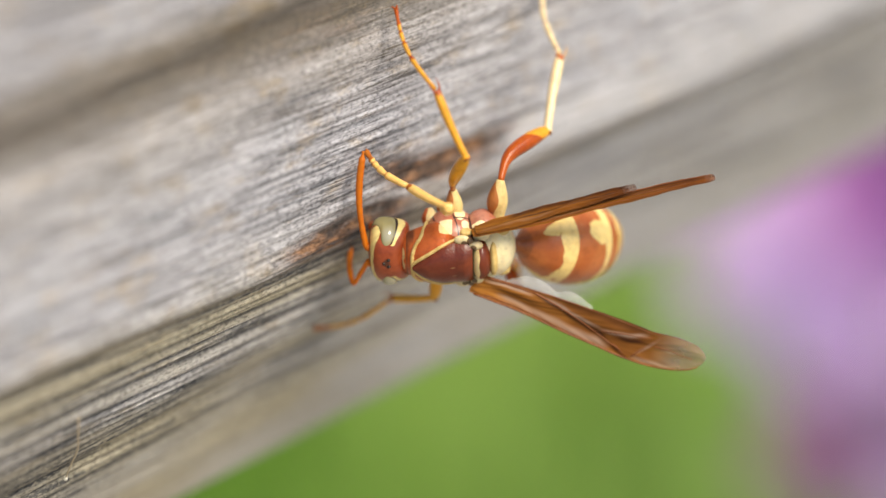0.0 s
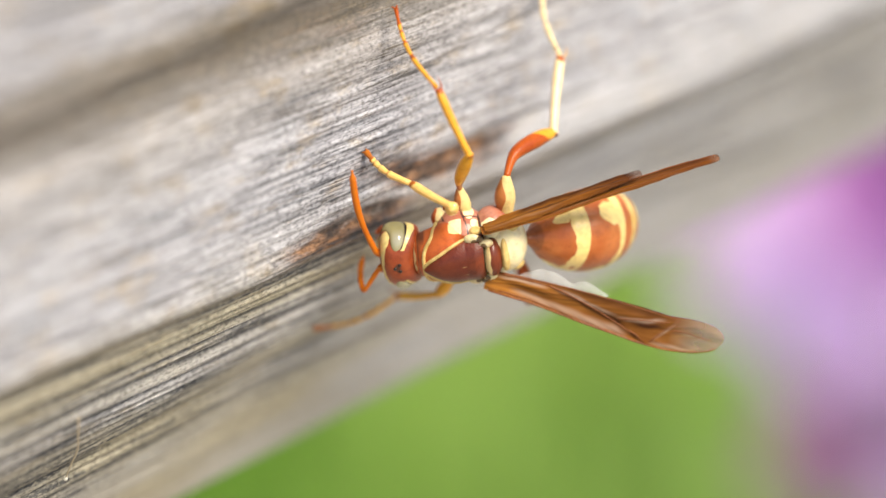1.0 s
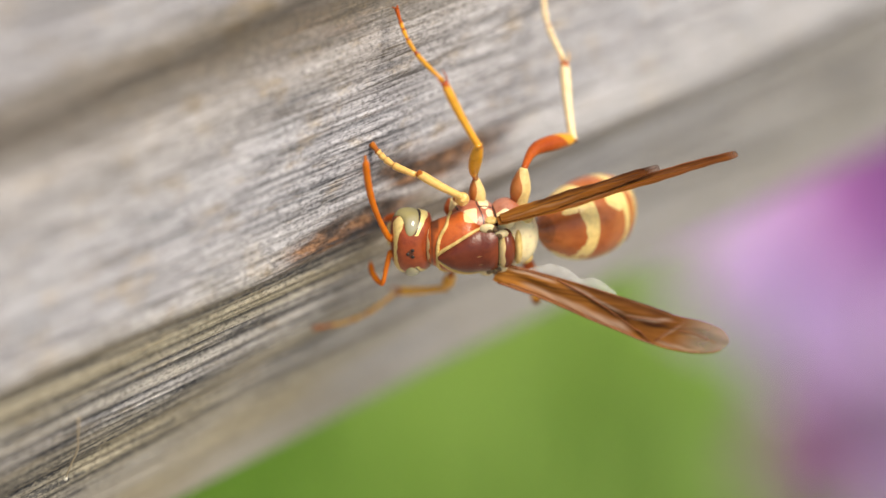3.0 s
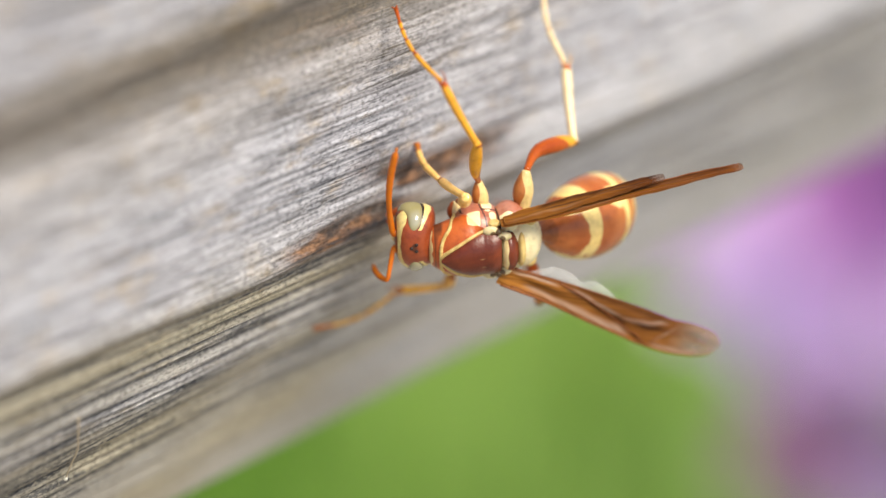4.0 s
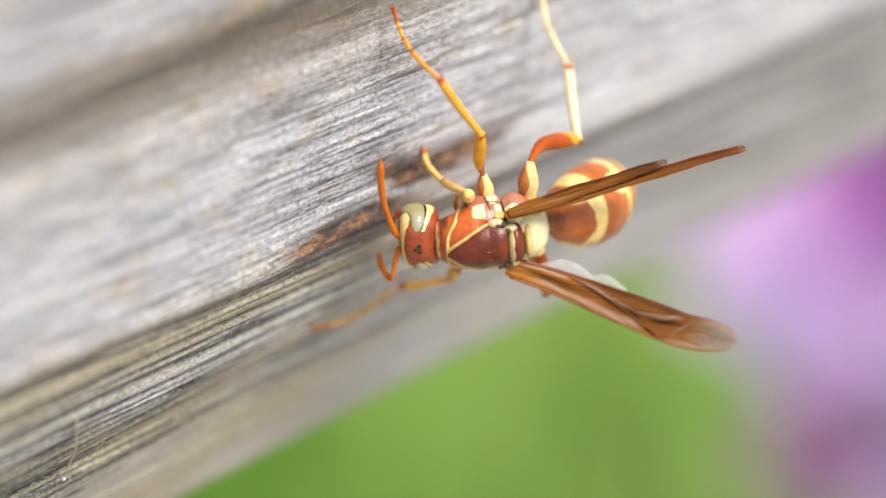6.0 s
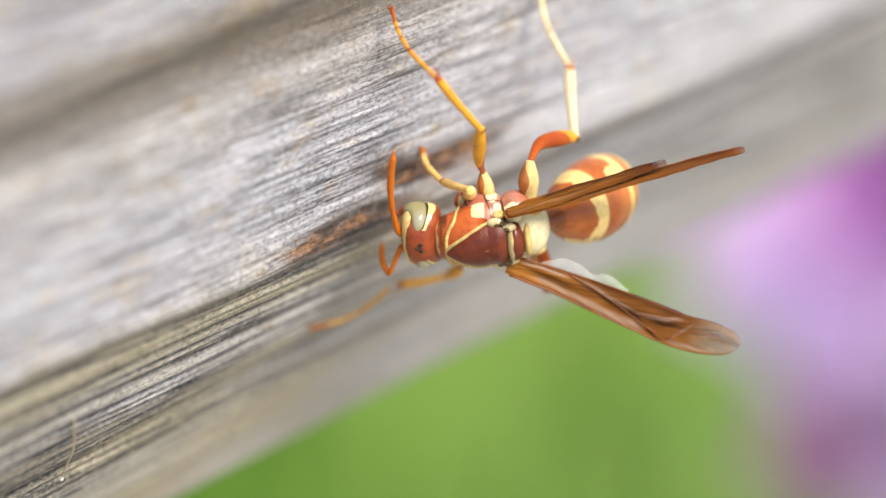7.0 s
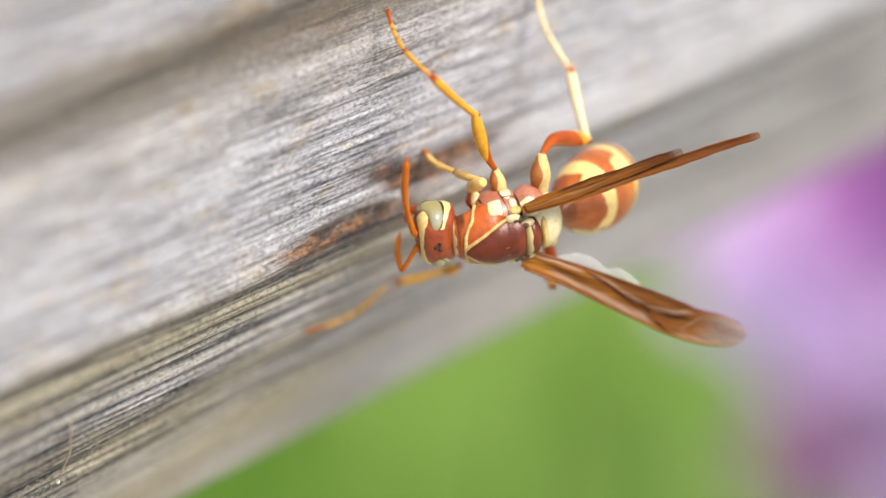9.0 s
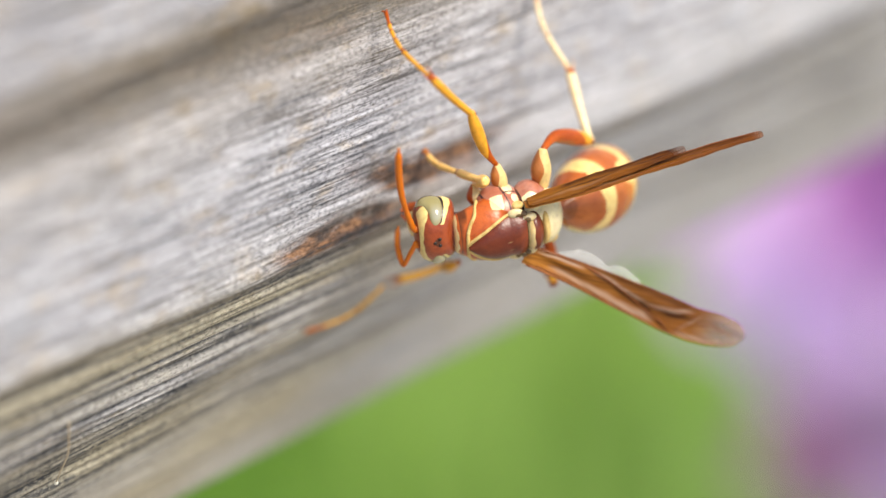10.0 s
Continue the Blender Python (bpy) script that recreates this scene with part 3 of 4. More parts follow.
def head():
    nx, na = 110, 168
    x = np.concatenate([-1.15 * np.cos(np.linspace(0.02, math.pi / 2, nx // 2)), 1.02 * np.sin(np.linspace(0.02, math.pi / 2 - 0.02, nx - nx // 2))])
    a = np.linspace(-180, 180, na, endpoint=False)
    gx, ga = np.meshgrid(x, a, indexing="ij")
    v = skull_at(gx.ravel(), ga.ravel())
    gx, ga = gx.ravel(), np.abs(ga.ravel())
    px, pa = gx - EYE_AT[0], ga * MM_PER_DEGREE - EYE_AT[1]
    d = np.hypot(px, pa) - eye_edge(np.arctan2(pa, px))
    rough = 0.02 * np.sin(9 * ga * MM_PER_DEGREE + 5 * gx) + 0.02 * np.sin(17 * gx + 11 * ga * MM_PER_DEGREE)
    rear = np.min([d - 0.04, 0.35 + rough - d, -0.04 - gx, (ga - 31) * 0.03, (112 - ga) * 0.03], 0)
    front = np.min([gx - np.interp(ga, [0, 18, 36, 48, 60, 75], [0.70, 0.66, 0.55, 0.3, 0.2, 0.2]) + rough, 0.86 - gx, (73 - ga) * 0.03], 0)
    mouth = np.min([gx - 0.55 + rough, (ga - 118) * 0.03], 0)
    yellow = edge(np.max([rear, front, mouth], 0), 0.04)
    crown = 0.34 - np.hypot(gx + 0.08, ga * MM_PER_DEGREE * 0.85) + 2.2 * rough
    seam = np.min([0.055 - np.abs(d - 0.03), -0.1 - gx, (ga - 33) * 0.03], 0)
    black = np.maximum(edge(crown, 0.2) * 0.53, edge(seam, 0.03))
    f = grid_faces(nx, na, True)
    f += [tuple(range(na - 1, -1, -1)), tuple(range(len(v) - na, len(v)))]
    h = shell("head", (v, [tuple(reversed(q)) for q in f]), SKULL, yellow=lambda _: yellow, black=lambda _: black)
    for side in (-1, 1):
        eye_shell(side, h)
        shell("scape_socket", egg((0.98, side * 0.5, 0.45), (0.24, 0.24, 0.24), 24, 16), ORANGE, h)
        shell("mandible", loft([0.5, 0.8, 1.1, 1.35], [(side * 0.6, -1.7), (side * 0.5, -1.95), (side * 0.35, -2.15), (side * 0.15, -2.3)],
                               [0.3, 0.28, 0.22, 0.1], [0.3, 0.25, 0.18, 0.08], 18), RUST, h)
    shell("clypeus", egg((0.85, 0, -0.9), (0.4, 0.75, 0.75), 30, 20), CREAM, h)
    for x, y in ((0.10, 0), (-0.18, -0.2), (-0.18, 0.2)):
        shell("ocellus", egg((x, y, 1.45), (0.1, 0.1, 0.09), 16, 12), BLACK, h, label="small black glossy ocellus")
    return h


ANTENNA = 5.7


def antenna(parent, bent):
    n = 70
    q = np.linspace(0, ANTENNA, n)
    if bent:
        path = spline([(0, 0, 0), (0.85, 0, 0), (1.65, 0.02, 0), (1.74, 0.4, 0), (1.62, 1.0, 0), (1.4, 1.7, 0.1), (1.05, 2.4, 0.3)], n)
    else:
        path = np.stack([q, 0.32 * np.sin(q / ANTENNA * math.pi), 0 * q], 1)
    beads = 1 + 0.03 * np.sin(q / ANTENNA * 11 * 2 * math.pi)
    r = np.interp(q, [0, 0.25, 1.1, 1.5, 3.5, 5.2, 5.5], [0.14, 0.18, 0.165, 0.15, 0.2, 0.195, 0.07]) * beads * (0.82 if bent else 1.0)
    return shell("antenna", tube(path, r, 14), ORANGE, parent, label="orange elbowed antenna" if bent else "orange segmented antenna")


def gaster():
    seams = (3.2, 5.85, 6.95, 7.75)
    dense = np.unique(np.concatenate([np.linspace(0, 8.6, 150)] + [(q - 0.03, q, q + 0.03) for q in seams]))
    even = np.linspace(0, 8.6, 300)
    r = np.interp(even, [0, 0.3, 0.8, 1.5, 2.3, 3.2, 4.2, 5.2, 5.85, 6.5, 6.95, 7.4, 7.75, 8.15, 8.45, 8.6],
                  [0.28, 0.36, 0.75, 1.42, 1.92, 2.2, 2.36, 2.36, 2.28, 2.12, 1.94, 1.68, 1.4, 0.98, 0.5, 0.05])
    soft = np.convolve(np.pad(r, 9, mode="edge"), np.hanning(21)[1:-1] / np.hanning(21).sum(), "valid")
    r = np.interp(dense, even, soft)
    for q in seams:      # each ring overlaps the next one
        r = r - 0.05 * np.clip(1 - (dense - q) / 0.5, 0, 1) * (dense > q)
    v, f = loft(dense, [(0, -0.02 * (x - 2) ** 2 if x > 2 else 0) for x in dense], r, r * 0.97, 96)

    def bands(v):
        x, y, z = v.T
        a = np.arctan2(y, z)
        ragged = 0.07 * np.sin(5 * a + 2 * x) + 0.05 * np.sin(11 * a - 4 * x + 2) + 0.03 * np.sin(23 * a + 9 * x)
        d = np.full(len(x), -1.0)
        # behind: a pale band on each ring, wider on the flanks
        for hind, middle, flank in ((3.2, 0.85, 1.1), (5.85, 0.46, 0.8), (6.95, 0.3, 0.5), (7.75, 0.3, 0.45)):
            wide = middle + (flank - middle) * np.clip(np.abs(a) - 0.15, 0, 1) ** 1.2
            d = np.maximum(d, np.minimum(hind - 0.04 - x, x - hind + wide + 0.7 * ragged))
        blob = 0.54 - np.hypot((x - 4.75) * 0.75, (np.abs(a) - 1.0) * 1.75) + ragged
        first = 0.40 - np.hypot((x - 1.95) * 0.8, (np.abs(a) - 1.2) * 1.5) + ragged
        hole = 0.14 - np.hypot(x - 2.75, (a + 0.75) * 1.4)
        return edge(np.minimum(np.max([d, blob, first], 0), -hole), 0.14)

    def rim(v):
        x = v[:, 0]
        return np.maximum(np.max([edge(0.05 - np.abs(x - q - 0.04), 0.05) for q in seams], 0) * 0.5, 0.49 * edge(1.3 - x, 0.5))
    return shell("gaster", (v, f), BANDED, yellow=bands, black=rim, label="rust gaster with wavy yellow bands")


def limb(name, points, radii, yellow=None, label="", mat=None):
    pts = spline(points, 64)
    u = np.linspace(0, 1, 64)
    r = spline([(x, q) for x, q in zip(np.linspace(0, 1, len(radii)), radii)], 64)[:, 1]
    r = r * np.sqrt(np.clip(1 - (np.clip(np.abs(2 * u - 1) - 0.9, 0, 1) / 0.1) ** 2, 0.04, 1))
    return shell(name, tube(pts, r, 16), mat or LEG, yellow=yellow, label=label)


def tarsus(name, length, scale=1.0, mat=None):
    """Five joints ending in a pair of claws."""
    ends = np.cumsum([0, 0.42, 0.18, 0.13, 0.10, 0.17]) * length
    pts, rad = [], []
    for a, b in zip(ends, ends[1:]):
        for u in (0.03, 0.3, 0.8, 0.97):
            x = a + (b - a) * u
            pts.append((x, 0.09 * length * math.sin(x / length * math.pi), 0))
            rad.append((0.12 + 0.06 * u - 0.03 * x / length) * scale)
    v, f = tube(pts, rad, 12)
    v, f = list(v), list(f)
    for side in (-1, 1):
        w, g = tube([(length, side * 0.03, 0), (length + 0.15, side * 0.14, -0.02), (length + 0.22, side * 0.18, -0.12)], [0.06, 0.045, 0.015], 8)
        f += [tuple(i + len(v) for i in q) for q in g]
        v += list(w)
    return shell(name, (np.array(v), f), mat or LEG, yellow=lambda v: edge(0.86 * length - v[:, 0], 0.5) * np.clip(np.min([np.abs(v[:, 0] - e) for e in ends[1:-1]], 0) / (0.035 * length), 0.47 if mat else 0.2, 1))


LEGS = {}
HIPS = {"fore_right": ((0.9, -1.0, -0.9), (1.05, -1.75, -1.5)), "mid_right": ((-0.5, -1.6, -1.0), (-0.3, -3.15, -1.4)),
        "hind_right": ((-2.7, -1.5, -0.9), (-2.95, -3.65, -1.5)), "fore_left": ((1.3, 1.1, -0.5), (1.0, 2.6, -0.7)),
        "mid_left": ((-0.5, 1.4, -1.1), (-0.2, 2.2, -2.0)), "hind_left": ((-2.7, 1.2, -0.9), (-2.8, 2.0, -1.6))}


def leg(key, femur, tibia, foot, thick, pale=False, bow=0.24):
    k = thick
    cream = lambda v: edge(0.12 + 0.1 * np.sin(v[:, 0] * 3.4 + 0.6) - v[:, 1] * 0.9, 0.2)
    skin = LEG_GOLD if key == "fore_right" else LEG_AMBER if key == "fore_left" else LEG_SUNLIT if pale else LEG
    kt = 1.3 if key == "fore_right" else k
    LEGS[key] = dict(
        size=(femur, tibia, foot),
        coxa=limb(key + "_coxa", [(0, 0, 0), (0.5 * (Vector(HIPS[key][1]) - Vector(HIPS[key][0])).length, 0.06, 0), ((Vector(HIPS[key][1]) - Vector(HIPS[key][0])).length + 0.08, 0, 0)],
                  [0.36 * k, 0.44 * k, 0.53 * k, 0.50 * k, 0.34 * k, 0.19 * k], cream, mat=RUST if key.startswith("fore") else COXA),
        femur=limb(key + "_femur", mat=LEG_GOLD if key == "fore_right" else LEG, points=[(0, 0, 0), (femur * 0.33, bow, 0), (femur * 0.75, bow * 0.55, 0), (femur, 0, 0)],
                   radii=[0.16 * k, 0.22 * k, 0.36 * k, 0.42 * k, 0.36 * k, 0.25 * k], yellow=lambda v: edge(v[:, 0] - femur * {"fore_right": 0.2, "mid_right": 0.55, "fore_left": 0.1}.get(key, 0.82) + (3.2 if key == "mid_right" else 0.8) * v[:, 1], 0.5)),
        tibia=limb(key + "_tibia", [(0, 0, 0), (tibia * 0.5, 0.06, 0), (tibia, 0, 0)],
                   [0.22 * k, 0.22 * k, 0.24 * k, 0.27 * k, 0.28 * k, 0.22 * k], lambda v: edge(np.minimum(tibia - 0.42 * k + 0.9 * np.abs(v[:, 1]) - v[:, 0], v[:, 0] - (-1 if key == "fore_right" else 0.08)), 0.25), mat=skin),
        tarsus=tarsus(key + "_tarsus", foot, kt, skin if key[:4] in ("fore", "hind") else None))
    # knee cap with its dark seam, and the two spurs at the end of the shin
    if key == "fore_right":
        return
    shell("knee_cap", egg((0.0, 0, 0), (0.2 * k, 0.27 * k, 0.27 * k), 20, 14), skin, LEGS[key]["tibia"], yellow=lambda v: edge(v[:, 0] * 3 + 0.2, 0.2))
    shell("knee_seam", egg((-0.16 * k, 0, 0), (0.045, 0.275 * k, 0.275 * k), 20, 10), MAROON, LEGS[key]["tibia"])
    for side in (-1, 1):
        path = spline([(tibia - 0.12, side * 0.14 * k, 0.05), (tibia + 0.2, side * 0.27 * k, 0.1), (tibia + 0.62, side * 0.26 * k, 0.08)], 14)
        shell("spur", tube(path, np.linspace(0.075, 0.015, 14) * k, 8), skin, LEGS[key]["tibia"], yellow=lambda v: 0 * v[:, 0] + (0.5 if pale else 0.0))


def wing(name, length, half, flip, parent=WASP, at=None, blunt=False):
    nx, ny = 150, 40
    u = np.linspace(0, 1, nx)
    if blunt:
        reach_low = [(0, 0.28), (0.06, 0.36), (0.3, 0.42), (0.6, 0.36), (0.9, 0.30), (0.985, 0.27), (1, 0.2)]
        reach_top = [(0, 0.3), (0.06, 0.45), (0.3, 0.5), (0.6, 0.38), (0.9, 0.28), (0.985, 0.22), (1, 0.1)]
    else:
        reach_low = [(0, 0.40), (0.03, 0.42), (0.06, 0.44), (0.2, 0.54), (0.4, 0.82), (0.55, 0.98), (0.66, 1.1), (0.8, 1.08), (0.92, 0.82), (0.975, 0.5), (1, 0.12)]
        reach_top = [(0, 0.42), (0.03, 0.52), (0.06, 0.56), (0.25, 0.58), (0.5, 0.62), (0.7, 0.54), (0.76, 0.50), (0.86, 0.6), (0.94, 0.54), (0.98, 0.34), (1, 0.12)]
    low, top = smooth_table(reach_low)(u) * half, smooth_table(reach_top)(u) * half
    w = np.linspace(0, 1, ny)
    rib = lambda uu, ww: (0.07 * np.sin(ww * 10 + 0.9) * np.minimum(1, uu * 6) * (1 - 0.6 * uu) + 0.03 * np.sin(uu * 17 + ww * 6)
                          + 0.012 * np.sin(uu * 60 + 9 * np.sin(ww * 5)))
    v = []
    for layer in (0.022, -0.022):
        for i in range(nx):
            y = -low[i] + (low[i] + top[i]) * w
            v.append(np.stack([np.full(ny, u[i] * length), y * flip, rib(u[i], w) + layer], 1))
    v = np.concatenate(v)
    f = grid_faces(nx, ny, False)
    back = [tuple(reversed([i + nx * ny for i in q])) for q in f]
    rim = [i * ny for i in range(nx)] + [(nx - 1) * ny + j for j in range(1, ny)] + [i * ny + ny - 1 for i in range(nx - 2, -1, -1)] + list(range(ny - 2, 0, -1))
    sides = [(a, a + nx * ny, b + nx * ny, b) for a, b in zip(rim, rim[1:] + rim[:1])]
    uu, ww = v[:, 0] / length, np.tile(np.tile(w, nx), 2)
    wander = ww + 0.018 * np.sin(uu * 31) + 0.01 * np.sin(uu * 73 + 2)

    def line(u0, w0, u1, w1, wide, soft=0.04):
        return edge(wide - np.abs(wander - (w0 + (w1 - w0) * (uu - u0) / (u1 - u0))), soft) * np.clip((uu - u0) * 18, 0, 1) * np.clip((u1 - uu) * 18, 0, 1)
    # fold sheen painted as pale streaks, and the dark cell along the main fold
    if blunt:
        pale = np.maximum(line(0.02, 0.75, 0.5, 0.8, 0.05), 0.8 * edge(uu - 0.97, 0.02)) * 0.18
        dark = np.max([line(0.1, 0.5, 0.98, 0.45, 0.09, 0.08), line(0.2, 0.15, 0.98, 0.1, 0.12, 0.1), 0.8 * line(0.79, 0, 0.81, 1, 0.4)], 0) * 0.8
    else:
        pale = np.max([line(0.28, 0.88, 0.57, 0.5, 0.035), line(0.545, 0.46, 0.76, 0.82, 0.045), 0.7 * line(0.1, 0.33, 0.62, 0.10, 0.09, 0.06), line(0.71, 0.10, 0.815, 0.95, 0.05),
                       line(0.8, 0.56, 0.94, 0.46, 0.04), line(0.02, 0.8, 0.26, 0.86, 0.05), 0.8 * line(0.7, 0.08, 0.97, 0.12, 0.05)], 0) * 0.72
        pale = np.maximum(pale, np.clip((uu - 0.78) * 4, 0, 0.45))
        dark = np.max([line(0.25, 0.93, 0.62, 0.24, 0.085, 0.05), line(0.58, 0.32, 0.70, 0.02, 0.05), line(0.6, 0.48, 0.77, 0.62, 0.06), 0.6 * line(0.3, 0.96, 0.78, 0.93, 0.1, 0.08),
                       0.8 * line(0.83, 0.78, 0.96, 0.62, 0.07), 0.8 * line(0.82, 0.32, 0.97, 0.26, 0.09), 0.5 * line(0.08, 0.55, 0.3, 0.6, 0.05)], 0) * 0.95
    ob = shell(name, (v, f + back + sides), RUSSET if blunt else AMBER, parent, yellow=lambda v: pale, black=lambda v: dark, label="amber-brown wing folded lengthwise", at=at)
    amber = np.clip(1.0 - 2.2 * uu, 0, 0.85) * (0.4 + 0.6 * np.cos(ww * 12) ** 2)
    if blunt:
        amber = np.clip(0.9 - 1.0 * uu, 0, 0.6) * (0.45 + 0.55 * np.cos(ww * 9) ** 2)
    amber = np.maximum(amber, 0.75 * edge(0.07 - ww, 0.06) * (uu < 0.9))
    thin = np.clip((uu - 0.74) * 4, 0, 1) if not blunt else edge(uu - (0.93 if parent is not WASP else 0.985), 0.03)
    for key, values in (("amber", amber), ("thin", thin)):
        extra = ob.data.attributes.new(key, "FLOAT", "POINT")
        extra.data.foreach_set("value", values.astype(np.float32))
    if parent is not WASP:
        return ob
    if blunt:
        veins = [(0.1, 0.02, 0.12, 0.99, 0.06), (0.55, 0.02, 0.5, 0.98, 0.05), (0.9, 0.03, 0.85, 0.8, 0.04)]
    else:
        veins = [(0.0, 0.02, 0.01, 0.98, 0.06), (0.13, 0.06, 0.04, 0.72, 0.035), (0.93, 0.25, 0.25, 0.62, 0.05), (0.25, 0.62, 0.03, 0.70, 0.04), (0.9, 0.02, 0.93, 0.27, 0.05),
                 (0.98, 0.05, 0.97, 0.8, 0.04), (0.46, 0.56, 0.84, 0.77, 0.03), (0.10, 0.71, 0.96, 0.81, 0.03), (0.58, 0.79, 0.46, 0.95, 0.03)]
    for w0, u0, w1, u1, r in veins:
        q = np.linspace(0, 1, 40)
        vu = u0 + (u1 - u0) * q
        vw = np.clip(w0 + (w1 - w0) * q + 0.025 * np.sin(q * 5), 0, 1)
        lo, hi = np.interp(vu, u, low), np.interp(vu, u, top)
        pts = np.stack([vu * length, (-lo + (lo + hi) * vw) * flip, rib(vu, vw) + 0.02], 1)
        shell("vein", tube(pts, np.linspace(r * 1.2, r * 0.6, 40), 8), VEIN, ob)
    return ob


def hind_wing(parent):
    """The crumpled hind wing that shows beside the folded fore wing, in two glistening bulges."""
    nx, ny = 90, 26
    outer = smooth_table([(0.12, 0.6), (0.16, 0.95), (0.20, 1.28), (0.25, 1.34), (0.30, 1.2), (0.345, 0.95), (0.37, 1.16), (0.40, 1.24), (0.45, 1.06), (0.52, 0.68)])
    v = []
    for layer in (0.02, -0.02):
        for u in np.linspace(0.12, 0.50, nx):
            w = np.linspace(0, 1, ny)
            y = 0.35 + (outer(u) - 0.35) * w
            v.append(np.stack([np.full(ny, u * 13.75), y, -0.35 + 0.035 * np.sin(u * 90 + y * 5 + 2 * np.sin(y * 4)) + 0.02 * np.sin(u * 230 - y * 13) + 0.2 * np.sin(w * math.pi) + layer], 1))
    v = np.concatenate(v)
    f = grid_faces(nx, ny, False)
    back = [tuple(reversed([i + nx * ny for i in q])) for q in f]
    return shell("hind_wing", (v, f + back), PALE, parent, label="pale glistening hind wing")


thorax()
HEAD = head()
RIGHT_ANTENNA, LEFT_ANTENNA = antenna(HEAD, False), antenna(HEAD, True)
GASTER = gaster()
leg("fore_right", 2.3, 2.95, 3.4, 0.92, True)
leg("mid_right", 3.95, 4.0, 5.4, 0.88)
leg("hind_right", 4.8, 4.6, 5.6, 1.1, True, 0.6)
leg("fore_left", 2.4, 3.0, 5.3, 0.9)
leg("mid_left", 2.5, 2.7, 5.2, 0.9)
leg("hind_left", 3.6, 4.3, 5.4, 1.0)
RIGHT_WING = wing("fore_wing", 13.75, 1.9, -1, blunt=True)
LEFT_WING = wing("fore_wing", 13.75, 1.25, 1)
hind_wing(LEFT_WING)
wing("hind_wing", 9.2, 1.9, -1, RIGHT_WING, pose(0.0002, 0, 0.0001, 0, -2.0, 0.6), blunt=True)


# ---- garden behind ----
GREEN, grass_tree, grass_shader = material("grass_blade")
blade_tint = mix(grass_tree, noise_tex(grass_tree, coords(grass_tree, (1, 1, 1)), 6), (0.33, 0.50, 0.09), (0.45, 0.61, 0.17))
grass_tree.links.new(mix(grass_tree, attribute(grass_tree, "deep_green"), blade_tint, (0.12, 0.29, 0.015)), grass_shader.inputs["Base Color"])
grass_shader.inputs["Roughness"].default_value = 0.55


def deep_green_at(x, y):
    """Where the lawn is darker green: a patch by the fence and one below the flowers."""
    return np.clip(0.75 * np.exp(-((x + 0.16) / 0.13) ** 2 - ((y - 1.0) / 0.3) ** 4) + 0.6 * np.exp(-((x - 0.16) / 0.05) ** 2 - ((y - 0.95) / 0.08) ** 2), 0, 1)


SOIL, soil_tree, soil_shader = material("lawn_and_bounce")
place = coords(soil_tree, (1, 1, 1))
lawn = mix(soil_tree, noise_tex(soil_tree, place, 3), (0.20, 0.36, 0.04), (0.29, 0.44, 0.075))
# earth colour for unseen ground, keeps green bounce light off the rail
bounce_tone = mix(soil_tree, noise_tex(soil_tree, place, 14), (0.30, 0.26, 0.21), (0.42, 0.37, 0.31))
lawn = mix(soil_tree, attribute(soil_tree, "deep_green"), lawn, (0.09, 0.22, 0.012))
soil_tree.links.new(mix(soil_tree, attribute(soil_tree, "bounce_ground"), lawn, bounce_tone), soil_shader.inputs["Base Color"])
soil_shader.inputs["Roughness"].default_value = 0.95
bump(soil_tree, soil_shader, noise_tex(soil_tree, place, 60), 0.5, 0.01)
LILAC = simple("lilac_petal", (0.67, 0.40, 0.74), (0.73, 0.49, 0.80), 60, 0.55)
PURPLE = simple("purple_petal", (0.46, 0.13, 0.46), (0.55, 0.22, 0.54), 60, 0.55)
DUSKY = simple("faded_petal", (0.31, 0.13, 0.26), (0.37, 0.19, 0.30), 60, 0.7)
STALK = simple("flower_stalk", (0.09, 0.20, 0.03), (0.14, 0.26, 0.05), 40, 0.6)


def ground():
    n = 160
    g = np.concatenate([-np.geomspace(400, 3, 12), np.linspace(-2.5, 2.5, 136), np.geomspace(3, 400, 12)])
    x, y = np.meshgrid(g, g + 1.5, indexing="ij")
    z = 0.02 * lattice(x * 2, y * 2, 21) - 0.02
    v = np.stack([x, y, z], 2).reshape(-1, 3)
    # added out of view, below and before the rail
    bounce_ground = np.clip((0.75 - (v[:, 1] - 0.3 * v[:, 0])) * 3, 0, 1)
    ob = new("ground", mesh_of("ground", v, grid_faces(n, n, False), SOIL, {"bounce_ground": bounce_ground, "deep_green": deep_green_at(v[:, 0], v[:, 1])}))
    return tagged(ob, "green lawn with unseen earth-coloured ground added by the fence for bounce light", "ground", kind="structure")


